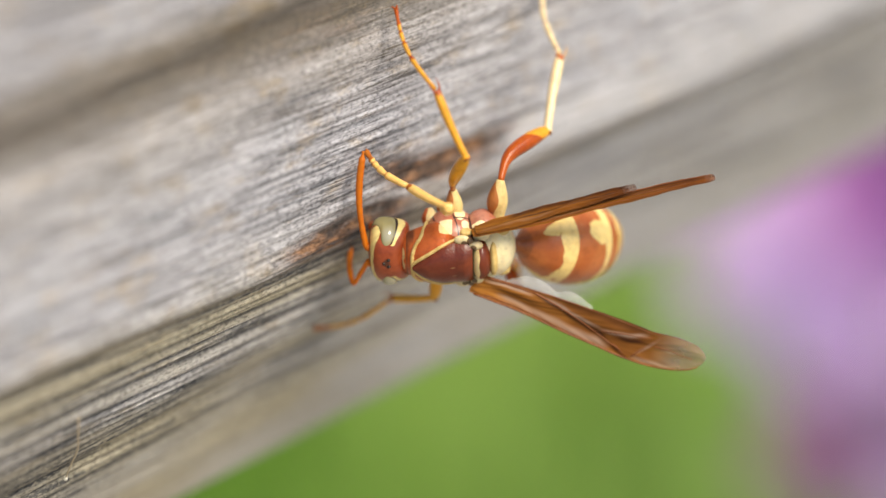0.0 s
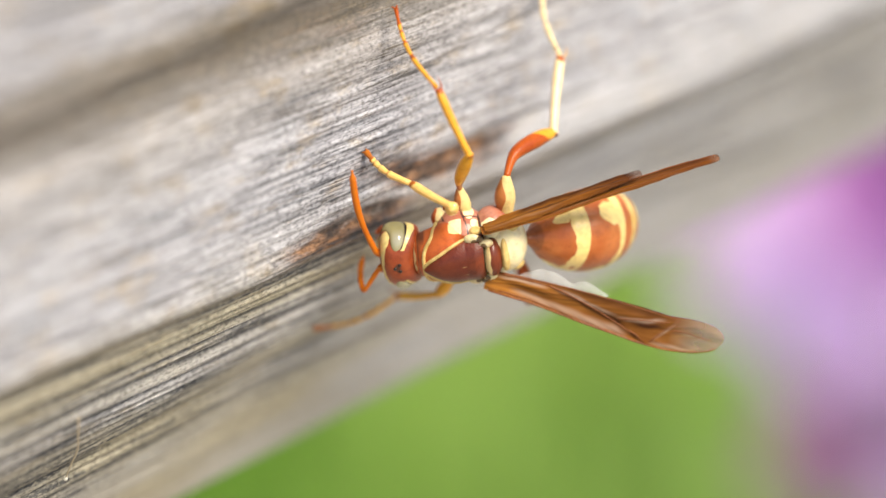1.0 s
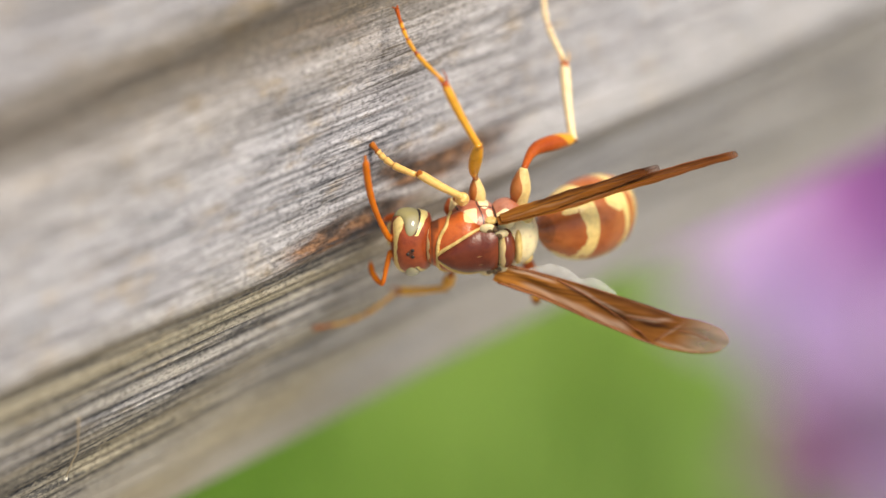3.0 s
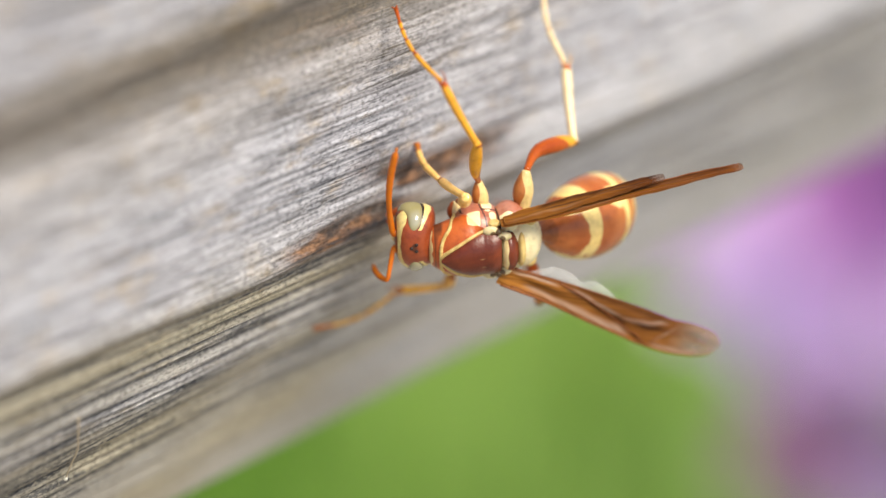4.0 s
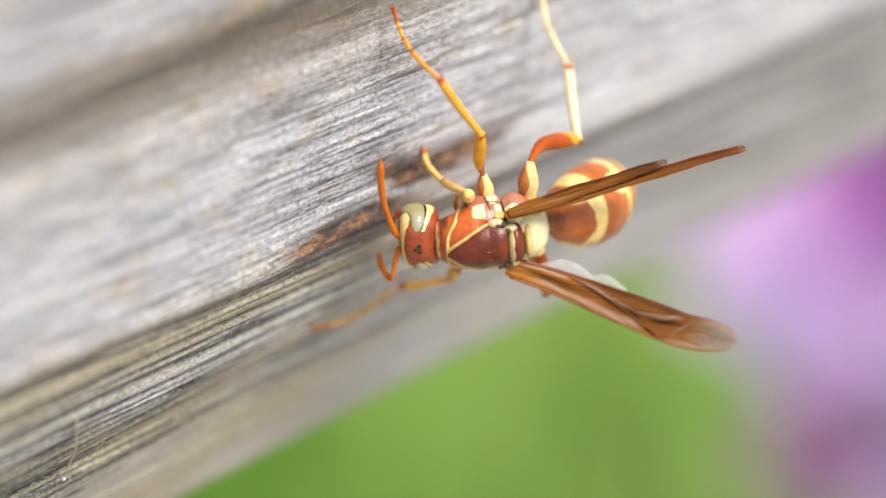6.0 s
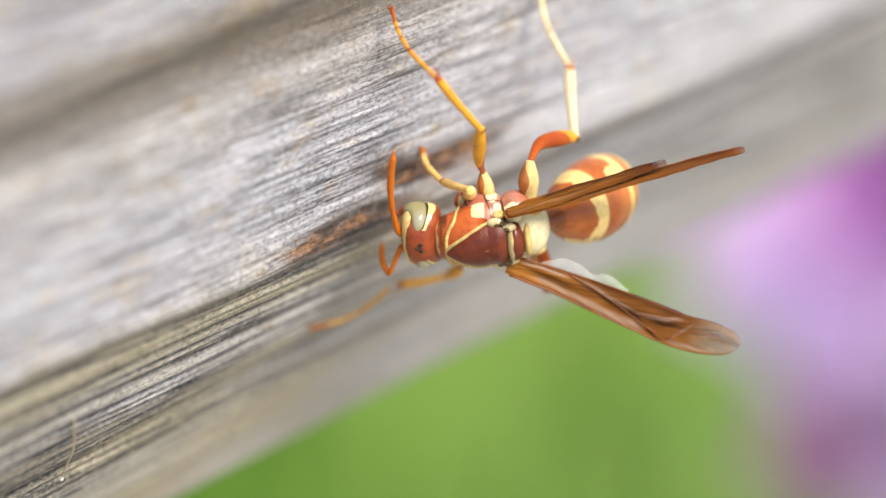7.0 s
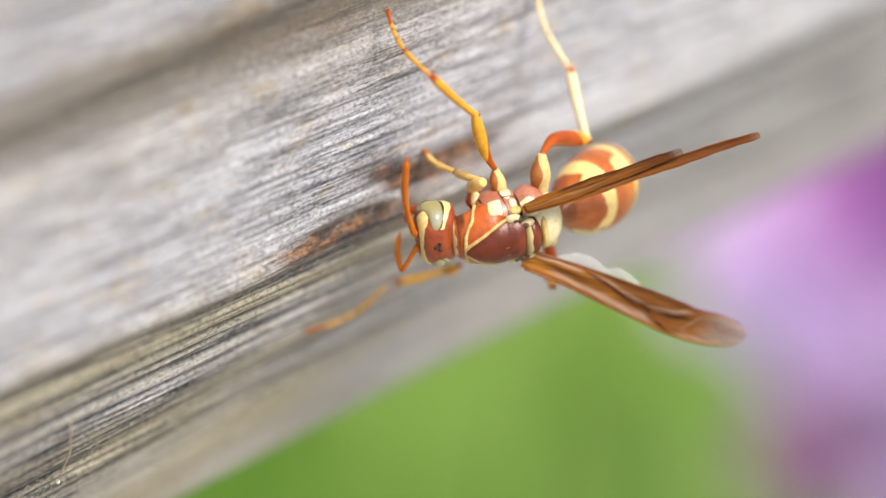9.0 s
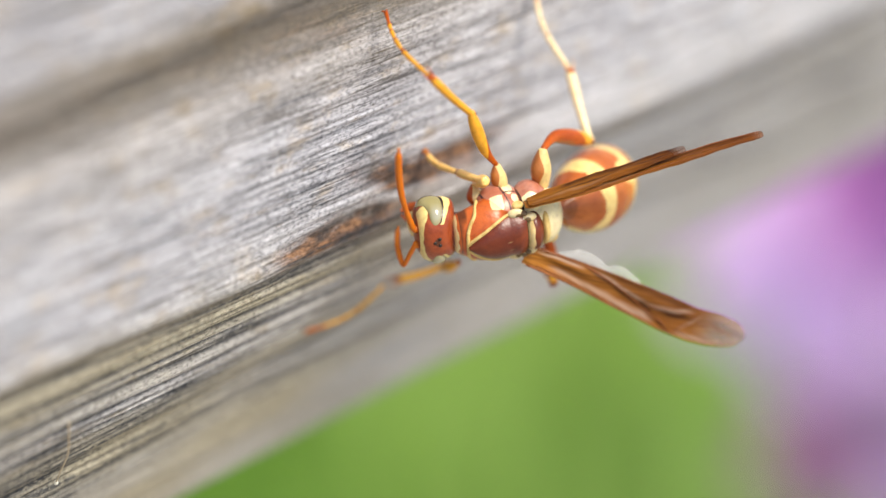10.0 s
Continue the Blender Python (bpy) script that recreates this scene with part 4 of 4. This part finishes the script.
def grass():
    rng = random.Random(4)
    v, f = [], []
    for i in range(30000):
        if i < 6000:
            x, y = rng.gauss(0.1, 0.6), rng.gauss(1.8, 0.65)
        else:
            x, y = rng.gauss(0.2, 1.5), 0.7 + abs(rng.gauss(0, 2.2))
        if y < 0.62 + 0.3 * x + rng.random() * 0.25:
            continue
        a, h, w = rng.uniform(0, 6.28), rng.uniform(0.05, 0.13), rng.uniform(0.003, 0.006)
        dx, dy = math.cos(a), math.sin(a)
        lean = rng.uniform(0.1, 0.5) * h
        k = len(v)
        v += [(x - dy * w, y + dx * w, -0.01), (x + dy * w, y - dx * w, -0.01),
              (x + dx * lean * 0.4 + dy * w * 0.8, y + dy * lean * 0.4 - dx * w * 0.8, h * 0.6),
              (x + dx * lean * 0.4 - dy * w * 0.8, y + dy * lean * 0.4 + dx * w * 0.8, h * 0.6), (x + dx * lean, y + dy * lean, h)]
        f += [(k, k + 1, k + 2, k + 3), (k + 3, k + 2, k + 4)]
    ob = new("grass", mesh_of("grass", v, f, GREEN, {"deep_green": [float(deep_green_at(q[0], q[1])) for q in v]}, smooth=False))
    return tagged(ob, "bright green grass blades", "grass", kind="stuff")


def petal_mesh(name, length, width, cup, mat):
    nx, ny = 14, 9
    v = []
    for layer in (0.0003, -0.0003):
        for i in range(nx):
            u = i / (nx - 1)
            w = width * (0.25 + 0.75 * math.sin(min(1, u * 1.25) * math.pi / 2)) * math.sqrt(max(0.02, 1 - max(0, (u - 0.55) / 0.45) ** 2.2))
            t = np.linspace(-1, 1, ny)
            v.append(np.stack([np.full(ny, 0.002 + u * length) - 0.08 * length * (u > 0.9) * (np.abs(t) < 0.2), w * t / 2,
                               cup * u * u + 0.08 * width * t * t + 0.02 * width * np.sin(9 * u + 4 * t) + layer], 1))
    v = np.concatenate(v)
    f = grid_faces(nx, ny, False)
    return mesh_of(name, v, f + [tuple(reversed([i + nx * ny for i in q])) for q in f], mat)


def flower(place, facing, radius, petals, mat, label, breadth=0.95):
    """A bloom on its stalk: the root stands on the ground, the petals ring a small eye."""
    root = new("garden_flower")
    root.location = (place[0], place[1], 0)
    tagged(root, label, "flower", "flowers behind the rail")
    top = Vector((0, 0, place[2]))
    turn = Vector(facing).normalized().to_track_quat("Z", "Y").to_matrix().to_4x4()
    pet = petal_mesh("petal", radius, radius * breadth, radius * 0.12, mat)
    for i in range(petals):
        part("petal", pet, root, at=Matrix.Translation(top) @ turn @ pose(0, 0, 0.0004 * i, 0, -8, 360 / petals * i))
    v, f = egg((0, 0, 0), (radius * 0.12, radius * 0.12, radius * 0.12), 16, 10)
    part("flower_eye", mesh_of("flower_eye", v, f, mat), root, at=Matrix.Translation(top) @ turn)
    back = top - Vector(facing).normalized() * 0.01
    v, f = tube(spline([(0.01, 0.02, -0.01), (0.008, 0.012, place[2] * 0.5), (back.x, back.y + 0.004, back.z - 0.02), tuple(back)], 20), [0.002] * 20, 8)
    part("stalk", mesh_of("stalk", v, f, STALK), root)
    leaf = petal_mesh("leaf", 0.06, 0.022, -0.015, STALK)
    for i, h in enumerate((0.12, 0.22, 0.34)):
        part("leaf", leaf, root, at=pose(0.008, 0.014, place[2] * h, 0, -25, 40 + 137 * i))
    return root


ground()
grass()


def beyond(px, py, d):
    """World point d metres out along the direction px, py (tangents right and up) from the eye."""
    return pose(0, -0.12495, 0.66094, 64, 0, 0) @ Vector((px * d, py * d, -d))


B = beyond(0.163, 0.003, 0.75)
BLOOM = flower(tuple(B), (-0.1, -0.78, 0.6), 0.053, 7, LILAC, "pale lilac garden flower with narrow petals on a green stalk", 0.62)
B = beyond(0.186, 0.030, 0.70)
BLOOM_DEEP = flower(tuple(B), (-0.5, -0.8, 0.2), 0.030, 5, PURPLE, "deep purple five-petalled garden flower on a green stalk")
B = beyond(0.154, -0.080, 0.66)
BLOOM_FADED = flower(tuple(B), (-0.4, -0.8, 0.3), 0.018, 5, DUSKY, "faded brownish mauve flower on a green stalk")
B = beyond(0.190, -0.078, 0.69)
BLOOM_LOW = flower(tuple(B), (-0.6, -0.8, 0.1), 0.027, 5, LILAC, "small pale lilac five-petalled flower on a green stalk")


def post(s):
    bm = bmesh.new()
    bmesh.ops.create_cube(bm, size=1)
    for q in bm.verts:
        q.co = Vector((q.co.x * 0.09, q.co.y * 0.09, (q.co.z + 0.5) * 0.72 - 0.02))
    bmesh.ops.bevel(bm, geom=list(bm.edges), offset=0.004, segments=2, affect="EDGES")
    me = bpy.data.meshes.new("fence_post")
    bm.to_mesh(me)
    bm.free()
    me.materials.append(WOOD)
    for key in ("relief", "stain_shade", "tan", "inky", "bleach_light", "rot"):
        a = me.attributes.new(key, "FLOAT", "POINT")
        a.data.foreach_set("value", [0.6 if key == "relief" else 0.0] * len(me.vertices))
    ob = new("fence_post", me)
    m = Matrix.Translation(RAIL_EDGE) @ pose(0, 0, 0, 0, 0, RAIL_TURN)
    p = m @ Vector((s, 0.1028, 0))
    ob.matrix_basis = pose(p.x, p.y, 0, 0, 0, RAIL_TURN)
    return tagged(ob, "weathered square wooden fence post", "fence post", kind="structure")


post(-0.72)
post(0.72)

# ---- how things move ----
# millimetres right and up in GRIP, by seconds
PLACE = {0: (0.33, -0.05), 0.5: (0.65, -0.03), 1: (0.98, 0.03), 1.5: (1.10, 0.34), 2: (1.31, 0.49), 2.5: (1.39, 0.77), 2.7: (1.46, 0.52), 3.8: (1.98, 0.60), 4: (1.82, 0.37), 4.5: (1.77, 0.56), 5: (1.99, 0.76),
         5.5: (2.26, 0.71), 7: (2.48, 0.91), 7.5: (2.96, 0.89), 8: (3.41, 0.98), 8.5: (3.44, 1.20), 9: (3.46, 1.25), 9.5: (3.42, 1.50), 10: (3.63, 1.53)}
TURN = {0: (-2.1, 2.5, -4.0), 0.5: (-1.7, 3.3, -3.9), 1: (0.0, 0.0, 0.0), 1.5: (-1.5, 1.5, -0.6), 2: (-1.2, 3.0, -0.9), 2.5: (-3.2, 7.0, -3.0), 4: (-3.8, 6.5, -2.0),
        4.5: (-1.8, 1.1, -2.1), 5: (-3.7, 2.9, -1.9), 5.5: (-4.3, 5.3, 0.2), 7: (-0.5, 0.0, -0.9), 7.5: (-3.4, 5.0, -0.1), 8: (2.0, 5.7, 4.1), 8.5: (-0.8, 6.6, 2.9),
        9: (0.9, 9.8, 4.0), 9.5: (-4.9, 10.1, 0.9), 10: (-0.9, 11.7, 4.5)}
OCELLI = {0: (-3.13, -0.81), 0.5: (-2.88, -0.72), 1: (-2.50, -1.09), 1.5: (-2.44, -0.56), 2: (-2.35, -0.47), 2.5: (-2.16, 0.16), 2.7: (-1.97, -0.28),
          3.8: (-1.44, -0.16), 4: (-1.59, 0.03), 4.5: (-1.66, -0.38), 5: (-1.56, 0.13), 5.5: (-1.38, -0.09), 7: (-1.09, 0.03), 7.5: (-0.81, 0.31),
          8: (-0.09, -0.09), 8.2: (0.03, -0.53), 8.5: (0.09, 0.09), 9: (0.16, 0.22), 9.5: (-0.13, 0.84), 10: (0.25, 0.53)}
FEELER = {0: (-4.41, 5.41), 0.2: (-5.23, 4.33), 0.5: (-4.25, 5.37), 0.8: (-5.18, 4.54), 1.1: (-4.97, 4.23), 1.4: (-4.97, 4.44), 1.5: (-4.72, 4.88), 1.7: (-5.70, 3.72), 2: (-5.03, 4.33), 2.3: (-4.72, 4.28), 2.5: (-3.56, 6.13),
          2.7: (-4.19, 5.35), 3.8: (-4.15, 5.11), 4: (-2.55, 5.57), 4.2: (-3.43, 4.33), 4.4: (-3.63, 4.59), 4.5: (-3.81, 4.63), 4.6: (-3.94, 4.33), 4.8: (-2.76, 5.11), 5: (-2.86, 5.16), 5.2: (-3.57, 4.64), 5.4: (-3.09, 5.88), 5.5: (-4.10, 4.82),
          5.6: (-3.99, 4.75), 6.8: (-2.08, 5.26), 7: (-2.47, 5.42), 7.2: (-2.35, 5.42), 7.4: (-1.81, 5.83), 7.5: (-2.40, 5.45), 7.6: (-2.15, 5.89), 7.8: (-2.17, 5.69), 8: (-1.84, 5.18), 8.2: (-3.20, 4.15), 8.4: (-1.93, 5.74),
          8.7: (-1.94, 5.51), 9: (-1.55, 5.20), 9.3: (-2.43, 5.67), 9.5: (-2.10, 5.80), 9.6: (-2.03, 5.57), 9.8: (-1.56, 5.85), 10: (-1.91, 5.75)}
ELBOW = {0: (-4.91, -1.94), 0.5: (-4.72, -1.84), 1: (-4.35, -2.31), 1.5: (-4.13, -1.84), 2: (-4.10, -1.94), 2.5: (-4.03, -0.97), 2.7: (-3.50, -1.91),
         3.8: (-3.00, -1.78), 4.5: (-3.25, -1.78), 5: (-3.31, -1.28), 5.5: (-2.69, -1.81), 7: (-2.72, -1.38), 8.2: (-1.31, -1.94), 9: (-1.81, -1.03),
         10: (-1.63, -0.72)}
BELLY = {0: (8.32, 0.19), 0.5: (8.69, 0.41), 1: (9.19, 1.13), 1.5: (9.26, 1.28), 2: (9.32, 1.34), 2.7: (9.32, 1.75), 3.8: (9.19, 2.00), 5: (9.01, 2.47),
         5.5: (9.07, 2.66), 7: (9.54, 3.16), 8.2: (9.76, 3.85), 9: (9.76, 3.85), 10: (9.72, 3.78)}
RIGHT_TIP = {0: (15.20, 4.03), 0.5: (15.54, 4.03), 1: (15.38, 5.13), 1.5: (15.54, 5.28), 2: (15.82, 5.69), 2.5: (16.35, 5.47), 3.8: (17.01, 4.94), 4: (16.85, 4.66),
             4.5: (16.70, 4.78), 5: (16.95, 5.19), 5.5: (17.04, 5.72), 7: (16.95, 5.53), 7.5: (17.79, 5.91), 8: (18.32, 6.47), 8.5: (18.32, 6.35), 9: (18.54, 6.63),
             9.5: (18.57, 6.54), 10: (18.79, 6.72)}
LEFT_TIP = {0: (14.26, -6.04), 0.5: (14.51, -6.04), 1: (15.26, -4.97), 1.5: (15.45, -4.97), 2: (15.70, -5.03), 2.5: (15.48, -5.13), 4: (15.29, -5.32),
            4.5: (15.48, -5.10), 5: (15.70, -5.19), 5.5: (16.04, -4.94), 7: (16.73, -5.32), 7.5: (16.82, -5.32), 8: (17.26, -4.50), 8.5: (17.23, -4.69),
            9: (17.10, -4.69), 9.5: (16.98, -5.13), 10: (17.17, -4.69)}
FORE_TOE = {0: (-4.35, 5.41), 2.7: (-4.35, 5.41), 3.8: (-2.22, 7.07), 4: (-1.53, 5.82), 4.5: (-1.06, 5.53), 7: (-1.00, 5.57), 8: (-0.84, 5.60), 8.2: (-1.00, 7.07),
            8.5: (-1.13, 5.97), 9: (-0.66, 5.60), 10: (-0.56, 5.66)}
FORE_ANKLE = {0: (-1.94, 3.47), 1: (-1.78, 3.63), 2: (-1.78, 3.78), 2.7: (-1.75, 4.00), 3.8: (-0.13, 3.85), 4.5: (-0.19, 3.69), 5: (0.03, 3.75), 7: (0.19, 3.75),
              8.2: (0.50, 4.57), 9: (1.13, 4.41), 10: (1.34, 4.44)}
FORE_KNEE = {0: (0.28, 2.28), 0.5: (0.34, 2.28), 1: (0.50, 2.35), 1.5: (0.59, 2.53), 2: (0.69, 2.69), 2.5: (0.97, 3.00), 2.7: (1.00, 2.88), 3.8: (1.38, 2.85),
             4.5: (0.88, 2.97), 5: (1.25, 3.16), 5.5: (1.38, 2.97), 7: (1.75, 3.25), 7.5: (2.13, 3.31), 8.2: (2.22, 3.63), 9: (2.69, 3.85), 10: (2.88, 3.94)}
MID_ANKLE = {0: (-0.38, 8.79), 1: (-0.28, 8.88), 2.5: (0.06, 9.26), 4.5: (-0.09, 9.26), 5.5: (-0.09, 9.38), 7.5: (-0.16, 9.60), 10: (-0.22, 9.79)}
MID_KNEE = {0: (0.97, 5.60), 1: (1.28, 5.57), 2.5: (1.69, 6.13), 4.5: (1.50, 6.35), 7.5: (1.91, 7.07), 10: (1.66, 7.57)}
HIND_ANKLE = {0: (6.48, 10.76), 1: (6.50, 10.66), 2.5: (6.66, 10.44), 4.5: (6.85, 10.13), 5.5: (6.94, 10.19), 7.5: (7.35, 10.10), 10: (7.54, 10.16)}
LEFT_ANKLE = {0: (-2.88, -2.72), 1: (-2.53, -2.60), 2.5: (-2.53, -2.38), 4.5: (-2.56, -2.28), 7.5: (-2.72, -2.06), 10: (-2.72, -1.75)}
LEFT_KNEE = {0: (-0.5, -2.69), 2.5: (0.0, -2.25), 5: (0.5, -1.84), 7.5: (0.58, -1.4), 10: (0.62, -0.75)}
TIMES = sorted(PLACE)


def track(table, t):
    keys = sorted(table)
    return Vector([float(np.interp(t, keys, [table[k][i] for k in keys])) for i in range(len(table[keys[0]]))])


def depth(x, y, z):
    """Keep a point on its line of sight when it lies z millimetres nearer."""
    return Vector((x * (1 - z / 139.0), y * (1 - z / 139.0), z))


def wasp_at(t):
    """The wasp's pose in GRIP, in millimetres."""
    c, r = track(PLACE, t), track(TURN, t)
    x = Vector((-0.994, -0.08, -0.08)).normalized()
    y = Vector((0.085, -0.75, -0.655))
    y = (y - x * y.dot(x)).normalized()
    base = Matrix((x, y, x.cross(y))).transposed()
    spin = Vector([radians(a) for a in r])
    turn = Matrix.Rotation(spin.length, 3, spin.normalized()) if spin.length > 1e-6 else Matrix.Identity(3)
    return Matrix.Translation((c.x, c.y, -1.6)) @ (turn @ base).to_4x4()


def stick(a, b, up):
    """The pose of a limb that runs from a towards b, its z axis near up."""
    x = (b - a).normalized()
    z = (up - x * up.dot(x)).normalized()
    y = z.cross(x)
    return Matrix.Translation(a) @ Matrix((x, y, z)).transposed().to_4x4()


def knee(hip, ankle, one, two, pole):
    d = ankle - hip
    n = d.length
    axis = d / n
    n = min(max(n, abs(one - two) + 0.02), one + two - 0.02)
    a = (one * one - two * two + n * n) / (2 * n)
    h = math.sqrt(max(one * one - a * a, 0.0))
    side = (pole - axis * pole.dot(axis)).normalized()
    return hip + axis * a + side * h


def reach(a, x, y, length, sign):
    """The point on the line of sight of x, y that lies length from a, nearer (1) or farther (-1)."""
    b = Vector((x, y, a.z))
    for _ in range(6):
        q = depth(x, y, b.z)
        flat = math.hypot(q.x - a.x, q.y - a.y)
        b = Vector((q.x, q.y, a.z + sign * math.sqrt(max(length * length - flat * flat, 0.0))))
    return b


def scaled(m):
    """From millimetres to metres."""
    out = m.copy()
    out.translation = m.translation * MM
    return out


def on_rail(x, y, off=0.15):
    """Where the line of sight of x, y meets the rail's front or chamfer, in GRIP millimetres."""
    m = (GRIP.inverted() @ RAIL.matrix_basis).inverted()
    eye, far = m @ Vector((0, 0, 0.139)), m @ Vector((x * MM, y * MM, 0))
    way = far - eye
    best = None
    for normal in (Vector((0, -1, 0)), Vector((0, -math.cos(radians(30)), -math.sin(radians(30))))):
        k = -eye.dot(normal) / way.dot(normal)
        p = eye + way * k
        if best is None or k > best[0]:
            best = (k, p + normal * off * MM)
    return (m.inverted() @ best[1]) * 1000


def dry_fibre():
    """A thin strand caught on the chamfer, with a pale bead at its end."""
    brown = simple("fibre_strand", (0.46, 0.36, 0.25), (0.56, 0.46, 0.34), 1500, 0.7)
    pale = simple("fibre_bead", (0.62, 0.58, 0.50), (0.72, 0.68, 0.60), 1500, 0.6)
    way = [GRIP @ (on_rail(x, y, off) * MM) for x, y, off in ((-20.2, -9.3, 0.05), (-20.3, -10.2, 0.2), (-20.4, -11.0, 0.25), (-20.75, -11.9, 0.2), (-20.95, -12.6, 0.12))]
    v, f = tube(spline([tuple(q - way[0]) for q in way], 40), np.linspace(0.06, 0.04, 40) * MM, 8)
    ob = new("dry_fibre", mesh_of("dry_fibre", v, f, brown))
    ob.location = way[0]
    v, f = egg((0, 0, 0), (0.12 * MM, 0.12 * MM, 0.15 * MM), 16, 10)
    part("tip", mesh_of("tip", v, f, pale), ob, "pale bead at the end of the strand", Matrix.Translation(way[-1] - way[0]))
    return tagged(ob, "thin brown dry fibre stuck to the weathered rail", "fibre")


dry_fibre()

POLES = {"hind_right": (0.75, -0.45, -0.6), "mid_left": (0.0, 1.0, 0.0), "hind_left": (0.3, -1.0, 0.2)}
STILL = {"mid_right": on_rail(-2.72, 13.35), "hind_right": on_rail(5.5, 14.9), "fore_left": on_rail(-7.13, -4.28),
         "mid_left": on_rail(0.6, 0.9), "hind_left": on_rail(3.0, 2.6)}
ANKLES = {"fore_right": FORE_ANKLE, "mid_right": MID_ANKLE, "hind_right": HIND_ANKLE, "fore_left": LEFT_ANKLE,
          "mid_left": {0: (0.5, 0.2), 10: (3.0, 0.9)}, "hind_left": {0: (4.0, -0.8), 10: (5.6, 0.2)}}


# degrees by which the flowers lean in the breeze
SWAY = [(0, 0.0), (1.0, 0.05), (2.0, 0.1), (2.7, -0.05), (3.8, -0.45), (4.5, -0.5), (5.0, -0.45), (5.7, -0.2), (6.8, 0.0), (8.0, 0.05), (9.0, -0.1), (10.0, 0.05)]
SWAY_LOW = [(0, 0.2), (2.7, 0.0), (3.8, -0.9), (4.5, -1.1), (5.0, -1.0), (5.7, -0.5), (6.8, 0.0), (10.0, 0.1)]


def motions():
    moments = sorted(set(TIMES) | set(OCELLI) | set(FEELER) | set(FORE_TOE))
    rows = {}

    def row(ob, t, m):
        rows.setdefault(ob.name, (ob, []))[1].append((t, scaled(m)))

    for key, (base, hip) in HIPS.items():
        LEGS[key]["coxa"].matrix_basis = scaled(stick(Vector(base), Vector(hip), Vector((0, 0, 1))))
    for t in moments:
        body = wasp_at(t)
        inv = body.inverted()
        rows.setdefault(WASP.name, (WASP, []))[1].append((t, GRIP @ scaled(body)))
        o = track(OCELLI, t)
        turn = body.to_3x3()
        roll = turn.to_4x4() @ pose(0, 0, 0, 9, 0, 0)
        crown = roll.to_3x3() @ Vector((-0.05, 0, 1.45))
        centre = depth(o.x, o.y, (body @ Vector((3.55, 0, 1.6))).z) - crown
        skull = Matrix.Translation(centre) @ roll
        row(HEAD, t, inv @ skull)
        root = skull @ Vector((1.1, -0.5, 0.5))
        tip = track(FEELER, t)
        tip = reach(root, tip.x, tip.y, ANTENNA, 1)
        row(RIGHT_ANTENNA, t, skull.inverted() @ stick(root, tip, Vector((0.2, 0.1, 1))))
        root = skull @ Vector((1.1, 0.5, 0.5))
        bend = track(ELBOW, t)
        bend = reach(root, bend.x, bend.y, 1.7, -1)
        out = (bend - root).normalized()
        row(LEFT_ANTENNA, t, skull.inverted() @ stick(root, bend, out.cross(Vector((-0.5, 0.15, -0.85)))))
        waist = body @ Vector((-3.55, 0, -0.45))
        b = track(BELLY, t)
        row(GASTER, t, inv @ stick(waist, reach(waist, b.x, b.y, 6.2, -1), Vector((-0.2, -0.4, 0.9))))
        for ob, table, base, up in ((RIGHT_WING, RIGHT_TIP, (-1.35, -1.9, 0.85), (0.1, 0.94, 0.33)), (LEFT_WING, LEFT_TIP, (-1.25, 1.5, 1.15), (0, -0.35, 0.93))):
            w = track(table, t)
            a = body @ Vector(base)
            row(ob, t, inv @ stick(a, reach(a, w.x, w.y, 13.75, -1), Vector(up)))
        for key, (base, hip) in HIPS.items():
            femur, tibia, foot = LEGS[key]["size"]
            hip = body @ Vector(hip)
            if key == "fore_right":
                f = track(FORE_TOE, t)
                toe = on_rail(f.x, f.y) + (Vector((0, 0, 0)) if f.y < 5.9 else Vector((0, 0, 0.8)))
            else:
                toe = STILL[key]
            a = track(ANKLES[key], t)
            ankle = reach(toe, a.x, a.y, foot, 1)
            if key in ("fore_right", "fore_left"):
                k = track(FORE_KNEE if key == "fore_right" else LEFT_KNEE, t)
                bent = reach(ankle, k.x, k.y, tibia, 1)
                hip = bent + (hip - bent).normalized() * femur
            elif key == "mid_right":
                k = track(MID_KNEE, t)
                axis = (ankle - hip).normalized()
                turns = [Matrix.Rotation(radians(q), 3, axis) @ Vector((0.2, 0.45, 0.9)) for q in range(-60, 61, 3)]
                bends = [knee(hip, ankle, femur, tibia, q) for q in turns]
                bent = min(bends, key=lambda q: (q.x * 139 / (139 - q.z) - k.x) ** 2 + (q.y * 139 / (139 - q.z) - k.y) ** 2)
            else:
                bent = knee(hip, ankle, femur, tibia, Vector(POLES[key]))
            face = Vector((0.3, 0.2, 1))
            row(LEGS[key]["femur"], t, inv @ stick(hip, bent, face))
            row(LEGS[key]["tibia"], t, inv @ stick(bent, ankle, face))
            row(LEGS[key]["tarsus"], t, inv @ stick(ankle, toe, face))
    for ob, path in rows.values():
        walk(ob, path)
    for ob, table in ((BLOOM, SWAY), (BLOOM_DEEP, SWAY), (BLOOM_FADED, SWAY), (BLOOM_LOW, SWAY_LOW)):
        walk(ob, [(t, Matrix.Translation(ob.location) @ pose(0, 0, 0, 0, a * 2.3, 0)) for t, a in table])


motions()
